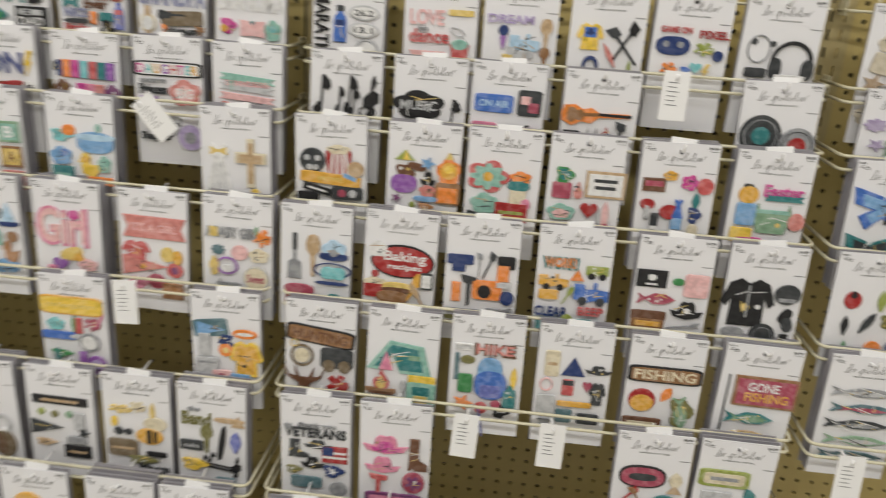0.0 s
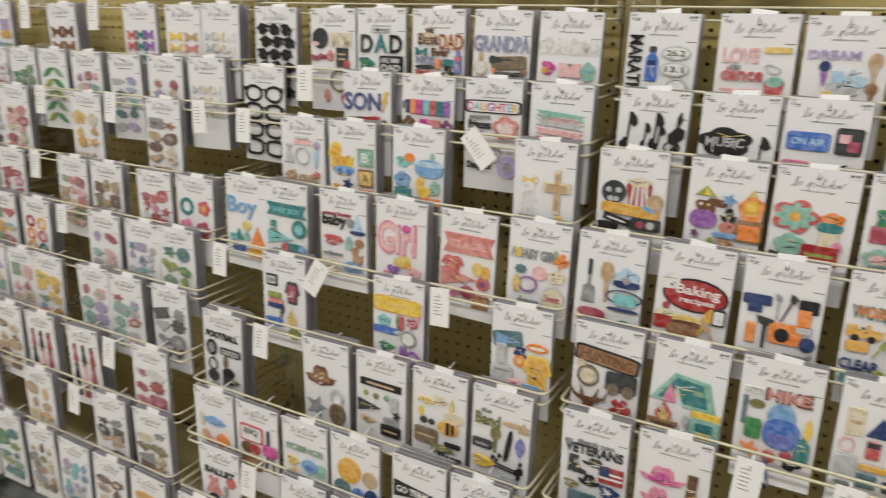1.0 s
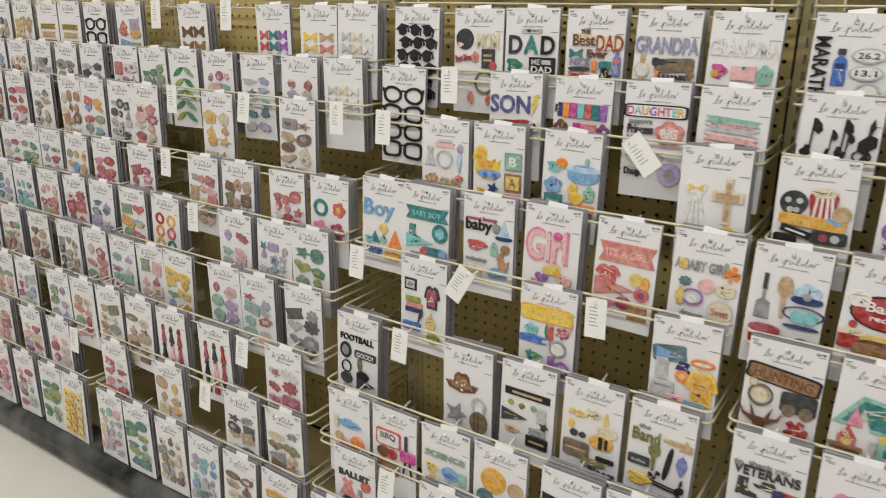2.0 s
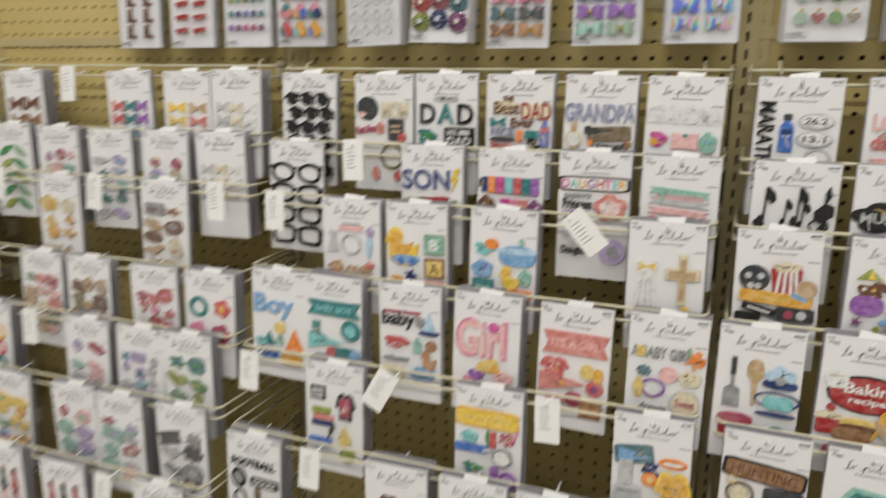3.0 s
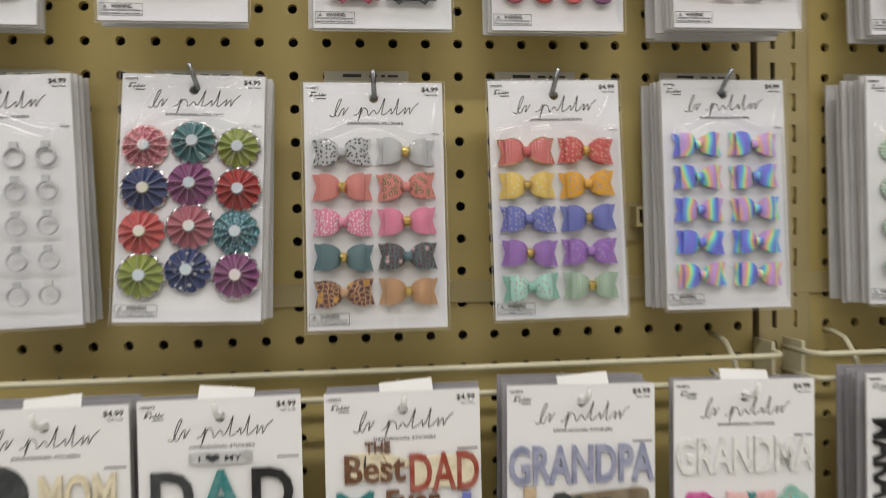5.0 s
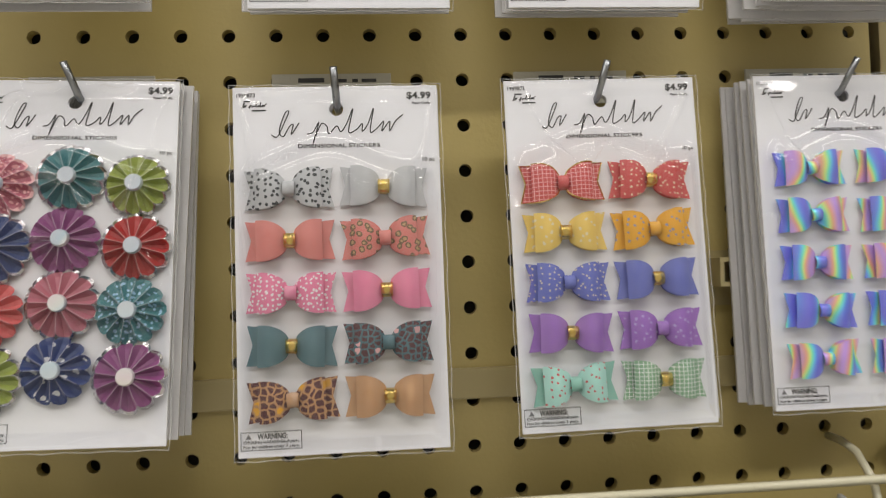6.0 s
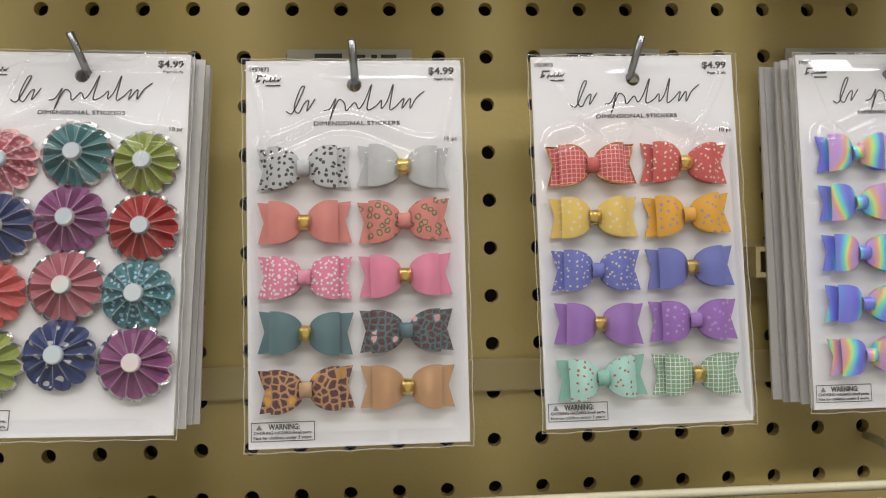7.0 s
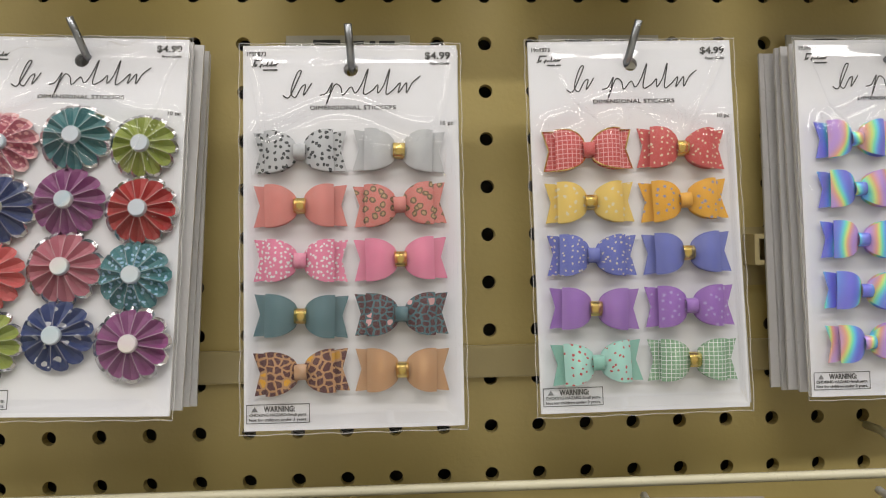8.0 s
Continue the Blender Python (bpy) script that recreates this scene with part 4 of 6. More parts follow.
def hook(x, y, z, tag="", tilt=0.0, steel=False):
    """A peg hook from the board to its tip; tag 'up' lies over the card, 'down' hangs from the tip."""
    key = (round(y, 3), steel, tag == "down")
    if key not in HOOKS:
        if steel:
            path = [(0, 0.0, -0.008), (0, y - 0.001, -0.0105), (0, y - 0.004, -0.009), (0, y - 0.0125, 0.0065)]
        else:
            path = [(0, y + (0.024 if tag == "down" else 0.05), -0.002), (0, y + 0.02, -0.0075), (0, y, -0.0085), (0, y - 0.010, -0.0085), (0, y - 0.016, -0.005), (0, y - 0.019, 0.002)]
        HOOKS[key] = tube_mesh("hook_wire", path, 0.0018 if steel else 0.002, MAT_STEEL if steel else MAT_TAG)
    h = empty("peg_hook", pose(x, 0, Z0 + z, 0, tilt if steel else 0, 0), "steel peg hook in the pegboard" if steel else "white peg hook carried by the wire bar", "peg hook", "peg hooks")
    put("hook_wire", HOOKS[key], None, h)
    if tag == "up":
        put("price_tag", TAG_UP, pose(0.003, y + 0.006, 0.0, 0, tilt, 0), h, "white plastic price tag")
    elif tag == "down":
        put("price_tag", TAG_DOWN, pose(0.0, y - 0.014, 0.006, -6, tilt, 0), h, "white price tag with small print")
    return h


TAG_UP = box("price_tag", -0.018, 0.018, -0.0007, 0.0007, -0.014, 0.007, MAT_TAG, 0.0004)
TAG_UP.transform(Matrix.Rotation(radians(-22), 4, "X"))
_t = [(*box_data(-0.018, 0.018, -0.0006, 0.0006, -0.066, 0.0), 0)]
_r = random.Random(4)
for _k in range(6):
    _t.append((*flat_box(-0.011, -0.011 + 0.022 * _r.uniform(0.5, 1), -0.016 - 0.006 * _k, -0.0148 - 0.006 * _k, -0.0009), 1))
TAG_DOWN = joined("price_tag", _t, [MAT_TAG, MAT_GREY_INK])
SHELF_LABEL = box("shelf_label", -0.032, 0.032, -0.0008, 0.0008, -0.012, 0.006, surface("grey_label_film", (0.52, 0.50, 0.42), 0.3, vary=0.08), 0.0004)

_t = []
for _k, (_a, _b) in enumerate(((-0.018, -0.004), (0.002, 0.008), (0.011, 0.014), (0.016, 0.024))):
    _t.append((*flat_box(_a, _b, 0.0012, 0.0030 if _k else 0.0036, -0.0011), 0))
LABEL_PRINT = joined("label_print", _t, [MAT_INK])

# ---- what the cards show: shape, x, y, width, height in mm from the card's top left, colour, turn ----
def grid(cols, rows, x0, y0, dx, dy, fn):
    return ";".join(fn(r * cols + c, x0 + c * dx, y0 + r * dy) for r in range(rows) for c in range(cols))


def two_bows(*cols, top=54.5, w=44.3, h=20.7):
    return ";".join("bow3d %.1f %.1f %.1f %.1f %s %d" % (28.6 + 49.1 * (i % 2), top + 26.8 * (i // 2), w, h, c, (-1, 2, 0, -2, 1)[i % 5]) for i, c in enumerate(cols))


ROSES = ("dusty/blush/dots/230+blush", "paper/petrol+foil", "paper/lime+foil", "paper/navy+foil", "paper/orchid+paper/orchid", "paper/red+foil", "paper/coral+paper/coral", "paper/dusty+foil", "petrol/skyl/dots/220+petrol",
         "paper/lime+foil", "navy/white/stars/85+navy", "paper/orchid+foil")
DOTS = ("rose,lilac,teal,magenta,rose", "salmon,tan,coral,lime,sage", "lime,sage,olive,teal,sage", "teal,navy,periwinkle,navy,teal", "purple,plum,magenta,rose,plum")
BALLOONS = ("pink,teal,blue", "magenta,teal,orange", "orange,pink,blue", "blue,amber,amber", "teal,pink,pink", "mint,amber,amber", "pink,teal,salmon", "amber,pink,blue", "teal,pink,navy", "teal,coral,coral",
            "aqua,amber,amber", "blue,amber,amber")


def balloon(i, x, y):
    a, b, c = BALLOONS[i].split(",")
    return "disc %d %d 16 19 %s -12;disc %d %d 16 19 %s 0;disc %d %d 16 19 %s 14" % (x - 5, y + 3, a, x + 1, y - 5, b, x + 7, y + 4, c)


SPEC = dict(
    redshades=grid(2, 5, 32, 55, 44, 26, lambda i, x, y: "heart %d %d 16 14 red;heart %d %d 16 14 red;sq %d %d 8 2 red -10" % (x - 8, y, x + 8, y - 2, x, y - 1)),
    minidots=grid(5, 5, 18, 50, 18, 26, lambda i, x, y: "flower %d %d 13 13 %s" % (x, y, DOTS[i // 5].split(",")[i % 5])),
    balloons=grid(3, 4, 22, 60, 32, 33, balloon),
    rings=grid(4, 5, 19, 62, 23, 26, lambda i, x, y: "ring %d %d 15 15 silver;rr %d %d 6 5 silver" % (x, y, x, y - 9)),
    roses=grid(3, 4, 19.3, 58, 34.7, 32.7, lambda i, x, y: "rosette %.1f %.1f %.1f 34 %s %d" % (x + (i % 2), y - 4 * (i % 3 == 1), (34.5, 35.5, 33.5, 36.5)[i % 4], ROSES[i], i * 9)),
    bows_grey=two_bows("silver/dark/dots/200+silver", "paper/silver+gold", "paper/salmon+gold", "salmon/bronze/rings/135/kraft+paper/salmon", "pink/white/dots/260+pink", "paper/pink+gold", "paper/slate+gold", "slate/cocoa/leopard/190/blush+slate",
                       "camel/cocoa/leopard/165/amber+camel", "paper/camel+gold"),
    bows_bright=two_bows("edged:coral/blush/grid/140+paper/coral", "coral/cream/stars/190+gold", "lemon/cream/stars/130+gold", "amber/dusk/stars/150+paper/amber", "periwinkle/cream/stars/200+paper/periwinkle", "paper/periwinkle+gold",
                         "paper/violet+gold", "violet/lilac/stars/150+paper/violet", "frost/coral/stars/170|paper/mint+paper/mint", "sage/white/grid/150+gold", top=57.6),
    bows_foil=two_bows(*["holo"] * 10, w=41.0, h=19.6),
    ornaments=grid(4, 4, 20, 62, 23, 32, lambda i, x, y: "%s %d %d 19 19 %s;sq %d %d 5 4 gold" % (("disc", "heart")[i % 2], x, y, ("sage/white/grid/110", "rose/sage/grid/100", "green/cream/grid/100", "bronze/white/grid/110")[i % 4], x, y - 11)),
    cardinals=grid(2, 5, 34, 55, 42, 26, lambda i, x, y: "duck %d %d 30 20 red %d;blob %d %d 14 8 rose" % (x, y, 8 * (i % 2), x + 4, y + 3)),
    brownboots=grid(2, 4, 32, 62, 44, 32, lambda i, x, y: "boot %d %d 28 26 brown;sq %d %d 12 3 tan" % (x, y, x - 2, y - 8)),
    darks=grid(2, 5, 32, 55, 44, 27, lambda i, x, y: "car %d %d 38 20 %s;sq %d %d 16 5 grey" % (x, y, ("dark", "slate", "rose")[i % 3], x, y)),
    reddiscs=grid(4, 5, 18, 60, 24, 25, lambda i, x, y: "disc %d %d 19 19 %s" % (x, y, ("rose", "red", "coral", "plum")[(i + i // 4) % 4])),
    redbits=grid(4, 5, 18, 60, 24, 25, lambda i, x, y: "%s %d %d 18 13 %s" % (("rr", "heart", "sq")[i % 3], x, y, ("red", "pink", "silver", "rose")[i % 4])),
    flags=grid(2, 5, 30, 55, 46, 26, lambda i, x, y: "sq %d %d 30 18 red;sq %d %d 30 3 white;sq %d %d 30 3 white;sq %d %d 12 9 navy" % (x, y, x, y + 2, x, y - 5, x - 9, y - 4)),
    donuts=grid(2, 4, 32, 60, 44, 32, lambda i, x, y: "thick %d %d 32 30 %s" % (x, y, ("red", "amber", "orange", "coral", "amber", "teal", "yellow", "rose")[i])),
    blooms="thick 30 66 40 38 teal;flower 82 64 36 34 coral;flower 82 64 16 16 amber;flower 28 112 42 40 pink;flower 78 112 42 40 rose;disc 78 112 14 14 aqua;flower 54 152 40 34 coral",
    smiles=grid(3, 5, 24, 58, 30, 26, lambda i, x, y: "disc %d %d 24 23 %s;sq %d %d 12 3 black" % (x, y, ("yellow", "amber", "lemon")[i % 3], x, y + 3)),
    leaves=grid(2, 5, 34, 55, 40, 27, lambda i, x, y: "leaf %d %d 24 44 %s %d" % (x, y, ("green", "sage", "lime")[i % 3], 60 - 120 * (i % 2))),
    dolls=grid(3, 3, 24, 66, 30, 42, lambda i, x, y: "dress %d %d 18 36 %s;disc %d %d 9 9 brown" % (x, y, ("rose", "dark", "red", "black", "blush")[i % 5], x, y - 20)),
    # first row under the hooks
    goldtext="banner 54 70 80 14 gold;banner 54 92 70 14 kraft;banner 54 114 80 14 gold;rr 54 140 60 20 cream",
    goldbows=grid(2, 3, 30, 66, 48, 24, lambda i, x, y: "bow %d %d 40 20 %s" % (x, y, ("yellow", "kraft", "lemon", "salmon", "cream", "tan")[i])),
    clearbows=grid(3, 3, 24, 66, 30, 24, lambda i, x, y: "bow %d %d 26 20 %s" % (x, y, ("silver", "cream", "white")[i % 3])),
    pinkbows=grid(3, 3, 24, 66, 30, 24, lambda i, x, y: "bow %d %d 27 22 %s" % (x, y, ("coral", "teal", "purple", "pink", "aqua", "lilac")[(i % 3) + 3 * (i // 6)])),
    brownbows=grid(2, 3, 32, 66, 44, 34, lambda i, x, y: "bow %d %d 40 28 %s" % (x, y, ("brown", "wood", "coral")[i // 2])),
    caps=grid(3, 6, 21, 46, 31, 24, lambda i, x, y: "cap %d %d 31 25 black %d" % (x + 8 * ((i // 3) % 2) - 2, y, (-14, 6, 16, -4)[i % 4])),
    mom="disc 24 58 36 36 dark;blob 14 68 16 12 blush;T:MOM 75 60 44 26 cream;T:Best_Mom 22 92 34 12 rose -8;cloud 48 90 16 20 salmon;sq 77 92 26 32 dark;sq 77 86 18 4 kraft;sq 77 95 18 4 kraft;disc 88 104 14 14 coral;"
        "ring 70 136 40 40 olive;leaf 40 165 40 14 salmon 80;leaf 80 168 30 12 coral -80",
    dad="rr 54 42 38 8 silver;T:I_♥_MY 54 42 26 5 dark;T:D 22 66 25 30 dark;T:A 54 66 27 30 teal;T:D 88 66 25 30 black;blob 20 102 34 28 teal;sq 22 100 18 10 green 20;sq 78 102 48 28 black;T:ME 66 95 16 9 silver;sq 87 95 18 8 silver;T:DAD 78 108 38 11 white;blobb 54 150 60 30 slate",
    bestdad="blob 34 52 46 22 cream;T:THE 36 40 16 7 brown;T:Best 34 54 38 18 brown;rr 82 58 42 20 cream;T:DAD 82 58 44 24 brick;T:Ever 60 76 34 13 brown;bow 20 76 24 14 teal;T:NICE 28 90 34 12 dusk;pill 28 102 38 6 dark;T:Stache 28 111 36 10 coral;popcorn 56 96 10 18 orange;rr 76 94 20 12 teal;hat 76 110 26 24 black;bottle 97 92 14 36 periwinkle;sq 97 86 12 7 coral;rr 26 128 40 10 dark",
    grandpa="T:GRANDPA 54 58 96 25 dusk;disc 16 98 24 26 cream;sq 16 82 8 16 kraft;sq 16 112 8 12 kraft;disc 16 98 18 20 white;rr 70 88 60 20 bronze -4;guitar 54 84 40 18 dark;T:LEARNED 72 108 46 10 dark;tool 42 112 8 30 orange;tool 98 112 12 30 wood;T:FROM_THE 70 120 40 7 kraft",
    grandma="T:GRANDMA 54 56 96 24 white;blob 20 92 26 26 magenta;cloud 14 96 12 12 amber;banner 58 94 22 34 blush 90;heart 58 86 7 7 teal;cloud 90 95 24 30 mint;blobb 90 92 14 16 aqua;blob 30 124 26 18 sage;pill 56 126 34 24 rose;cloud 88 126 24 18 salmon",
    marathon="T:MARATHON 15 96 112 20 black 90;bottle 42 80 18 44 blue;sq 42 76 14 8 navy;rr 42 56 10 8 dark;disc 78 60 42 20 silver;disc 78 60 38 16 white;T:26.2 78 60 26 8 dark;disc 78 84 42 20 silver;disc 78 84 38 16 white;T:13.1 78 84 26 8 dark;ring 84 114 34 34 silver;disc 84 114 26 26 white;car 40 130 40 20 grey",
    love="T:LOVE 34 60 46 20 blush;rr 84 52 34 8 lemon;T:to 28 76 14 8 grey;T:dance 38 86 54 18 coral;thin 80 78 22 10 silver 20;popcorn 84 104 26 24 coral;disc 84 96 24 14 mint;banner 36 112 50 10 blush",
    dancer="T:DREAM 40 54 60 11 lilac;leaf 30 80 14 30 purple;disc 30 70 14 14 navy;train 62 84 40 26 skyl;train 56 98 36 20 silver;boot 40 112 34 18 lemon;spoon 92 74 18 44 kraft;spoon 92 106 16 30 wood",
    snow="shirt 30 72 36 34 yellow;sq 30 66 18 14 blue;hat 30 66 14 12 navy;tool 80 78 14 60 black 30;tool 78 82 14 60 dark -40;thick 34 112 22 26 navy;leaf 60 96 12 36 salmon -30;leaf 90 112 8 20 lime",
    game="pill 30 76 44 24 navy;disc 20 74 9 9 grey;disc 40 74 9 9 grey;T:GAME_ON 32 54 40 8 coral;T:PIXEL 86 58 38 10 red;maple 74 78 26 18 lime;disc 95 86 14 14 navy;maple 28 108 22 18 orange;heart 66 104 16 16 aqua;bolt 80 108 12 20 lemon;blob 52 108 14 12 blue",
    headphones="thin 26 74 30 36 grey;disc 18 64 8 8 dark;disc 44 66 8 8 dark;rr 26 106 28 12 dark;ring 74 88 54 52 black;pill 52 98 16 26 dark;pill 97 98 16 26 dark;sq 74 122 40 30 white",
    # second row
    frames=grid(1, 4, 54, 56, 0, 36, lambda i, x, y: "specs %d %d 94 30 black %d" % (x, y, (0, 1, -1, 1)[i])),
    son="T:SON 44 58 76 30 indigo;bolt 94 58 16 36 yellow;T:LOVED 20 92 24 10 lime;banner 58 92 50 11 brown;pill 60 90 44 9 red -8;disc 95 94 20 20 white;maple 95 94 12 12 black;shirt 40 124 50 34 blue",
    sister="pennant 10 56 14 14 dark;sq 54 58 84 22 navy;sq 24 58 12 24 orange;sq 38 58 12 24 magenta;sq 52 58 12 24 aqua;sq 66 58 12 24 coral;sq 80 58 12 24 teal;sq 94 58 12 24 purple;cloud 16 90 26 30 brown;sq 16 104 12 12 coral;sq 48 92 16 26 magenta;sq 62 92 14 26 pink;sq 76 92 14 26 salmon;cloud 96 92 24 30 plum;sq 54 110 24 10 teal",
    daughter="rr 54 50 98 20 black;rr 54 50 95 17 white;T:DAUGHTER 54 50 88 13 rainbow;T:DADDY'S 30 68 36 6 grey;T:Princess 30 80 40 14 dark;T:YAY 22 98 26 14 purple;cloud 80 84 48 38 salmon;cloud 80 84 34 24 blush;T:BIG 80 84 24 14 white;cloud 42 130 60 34 silver;T:Daughter 32 152 44 14 dark;disc 86 150 36 36 lilac;disc 86 150 18 18 grey",
    grandson=grid(1, 3, 54, 54, 0, 14, lambda i, x, y: "banner %d %d 78 9 %s 4" % (x, y, ("mint", "silver", "blush")[i])) + ";T:GRANDSON 54 61 60 8 blush;leaf 30 60 8 26 mint;cloud 20 98 30 18 salmon;disc 44 102 14 10 lime;train 78 98 34 24 silver",
    notes="note 20 66 22 52 black;disc 12 88 14 11 black;note 46 72 14 36 black;note 62 64 20 52 black;note 68 74 16 36 black;clef 92 64 30 60 black;ring 88 86 24 16 black;tool 54 132 60 16 dark 90",
    music="cloud 38 72 74 40 black;T:MUSIC 38 72 50 13 silver;note 90 84 20 44 black;disc 80 102 12 10 black;thick 40 112 44 30 dark;sq 40 116 40 14 silver;pill 94 74 14 6 black",
    studio="rr 34 62 52 24 blue;T:ON_AIR 34 62 40 9 skyl;rr 86 58 32 34 dark;sq 80 54 14 12 blush;sq 92 64 14 14 rose;rr 22 102 34 24 pink;disc 22 102 14 14 plum;guitar 66 100 44 16 black -24;sq 86 104 28 16 magenta",
    guitars="guitar 48 66 90 36 orange;guitar 30 66 44 28 wood;sq 76 64 44 4 black;sq 16 104 22 28 black;leaf 40 104 12 40 silver;leaf 52 104 10 40 grey;drop 66 90 18 18 red;disc 68 94 10 10 navy;tool 86 96 14 46 dark;cloud 70 120 20 12 brown",
    racing="star 34 60 26 24 amber;maple 30 84 24 22 dark;sq 34 110 30 30 black 30;sq 34 112 26 7 rose -40;sq 34 112 26 7 rose 40;car 84 118 42 22 dark;sq 78 76 32 36 grey;cloud 82 78 18 20 silver;tool 60 150 60 14 dark 80",
    records="disc 32 78 54 54 dark;thin 32 78 44 44 grey;disc 32 78 24 24 teal;disc 84 90 48 48 grey;thin 84 90 40 40 dark;disc 84 90 24 24 red;disc 40 134 44 40 black;disc 86 140 40 40 plum",
    # third row
    shower="banner 54 52 44 8 blush;sq 54 44 30 4 silver;dress 20 74 22 36 silver;ring 54 78 34 34 silver;leaf 88 80 18 40 skyl;cloud 90 56 14 16 lilac;T:Love 60 118 56 22 kraft;cloud 24 118 28 18 tan;cloud 88 112 18 12 coral",
    duck="duck 28 74 56 58 yellow;duck 26 70 40 40 amber;pill 34 94 46 14 sky;disc 26 98 12 12 blue;disc 46 98 12 12 blue;sq 86 68 32 30 sage;sq 86 68 26 24 mint;T:B 86 68 14 16 white;sq 86 106 32 30 wood;sq 86 106 26 24 lemon;T:A 86 106 14 16 wood;star 44 120 24 22 navy;sq 86 142 32 28 salmon;sq 86 142 24 22 blush;blob 20 128 24 16 amber",
    bath="blob 24 66 36 22 aqua;disc 36 58 20 16 orange;pill 78 74 54 30 sky;pill 78 66 58 10 skyl;leaf 84 52 14 14 mint;cloud 22 98 34 28 sky;blob 28 92 14 14 blue;duck 68 108 32 34 yellow;disc 62 100 10 10 amber;sq 24 126 32 24 teal;sq 24 126 24 5 mint;cloud 92 106 20 26 mint;sq 84 132 36 12 orange",
    christening="dress 28 100 46 82 white;bow 28 68 26 12 lemon;sq 20 110 1.5 50 silver 6;sq 36 110 1.5 50 silver -6;sq 28 112 1.5 48 silver;cross 78 84 44 68 cream;cross 78 84 34 58 kraft;disc 84 128 12 12 yellow;cloud 30 150 50 20 silver",
    movie="disc 26 70 36 34 dark;disc 18 66 9 9 silver;disc 34 66 9 9 silver;disc 22 80 9 9 silver;disc 31 80 8 8 silver;popcorn 66 72 36 46 red;sq 56 74 4 40 white 6;sq 64 74 4 40 white 2;sq 72 74 4 40 white -2;sq 79 74 4 40 white -6;cloud 66 52 34 14 cream;rr 54 96 84 16 amber 4;T:MOVIE 54 96 34 6 lemon 4;disc 92 80 24 22 kraft;sq 84 92 20 6 sky 20;sq 34 112 40 10 black 14;sq 34 112 30 3 white 14;rr 80 116 44 18 dark;disc 72 116 12 12 rose;disc 88 116 12 12 silver;rr 20 124 30 14 black",
    circus="tri 26 50 28 14 lime;tri 28 50 10 14 yellow;blob 26 78 30 34 brown;pill 44 66 26 10 brown 10;pill 26 92 36 26 purple;star 60 60 22 20 sky;cloud 92 70 34 40 orange;disc 92 68 24 24 amber;disc 92 66 14 12 yellow;tri 92 46 12 10 lemon;rr 92 102 34 30 wood;sq 92 104 28 22 orange;hat 62 84 22 24 black;cloud 62 100 24 18 salmon;pill 60 112 34 8 sky;star 16 114 14 14 plum;blob 60 124 24 14 tan;disc 40 122 8 8 lime",
    carousel="flower 32 72 60 46 coral;flower 32 72 40 30 magenta;daisy 32 72 50 38 mint;disc 32 72 14 14 amber;cloud 30 112 40 30 mint;cloud 80 70 30 18 orange;pill 78 82 30 14 teal;sq 78 100 22 22 cream;disc 90 108 14 16 pink;tri 88 120 10 16 lime;sq 70 122 44 26 red;sq 70 122 36 5 lime;sq 70 130 36 5 amber;sq 20 134 30 14 dark 12;sq 20 134 24 8 white 12",
    cactus="blob 24 62 28 30 green;blob 24 60 18 20 teal;rr 22 84 26 22 rose;sq 84 72 52 36 kraft;sq 84 72 46 30 white;sq 84 66 34 5 dark;sq 84 76 30 5 dark;drop 46 82 18 24 salmon;cloud 24 116 40 24 mint;cloud 24 118 26 14 blush;heart 64 110 24 24 red;leaf 88 118 18 44 blush;leaf 80 120 12 30 silver;disc 90 134 12 12 rose",
    gnomes="sq 22 64 30 18 brown;sq 22 62 26 8 rose;cloud 44 50 20 14 amber;flower 72 58 24 22 magenta;disc 94 62 22 22 coral;leaf 84 84 18 24 teal;blob 84 104 20 28 navy;disc 16 92 20 14 red;sq 16 104 6 20 silver;disc 48 102 26 20 red;dress 60 96 16 26 blue;sq 60 118 14 16 sky;sq 28 126 10 40 dark;sq 28 126 10 6 white;sq 28 140 10 6 white;disc 84 126 14 18 cream;star 60 140 20 18 amber",
    easter="blob 24 60 20 24 dark;disc 24 66 26 24 amber;T:Easter 72 58 50 16 magenta;banner 74 68 50 8 teal;basket 62 98 50 40 sage;sq 62 88 44 5 mint;rr 24 94 26 30 sky;disc 96 100 22 24 salmon;rr 22 124 28 20 yellow;rr 34 134 34 14 magenta;cloud 72 140 40 20 lilac",
    butterfly="butterfly 54 70 92 56 blue;butterfly 54 70 70 40 sky;sq 54 70 4 40 black;butterfly 40 130 66 44 teal;butterfly 40 130 46 30 dark;butterfly 90 150 34 30 magenta",
    # fourth row
    boy="T:Boy 44 68 72 40 sky;disc 56 104 22 20 lemon;tri 34 124 24 22 teal;blob 18 132 24 20 aqua;tri 86 122 34 36 orange;drop 56 124 22 20 mint;cloud 34 152 40 20 blue;rr 80 158 36 18 amber",
    bluebaby="banner 56 58 92 24 teal;T:BABY_BOY 56 58 62 10 aqua;boot 24 98 34 30 teal;pennant 40 116 60 26 aqua;disc 88 92 34 34 teal;disc 88 92 20 20 aqua;sq 76 130 40 14 teal;disc 96 132 18 18 sky;disc 52 132 18 16 coral;shirt 26 156 34 30 aqua",
    baby="T:sweet_bump 40 48 60 9 rose;T:baby 34 62 52 26 black;daisy 72 62 18 18 grey;tri 88 60 22 30 skyl;pill 88 78 32 8 navy;blob 30 98 46 22 rose;pill 30 94 36 10 coral;bottle 68 100 14 24 mint;disc 92 98 18 16 wood;T:welcome 30 124 42 8 grey;duck 88 122 24 32 tan;cloud 76 146 46 22 sky;rr 24 148 34 22 cream",
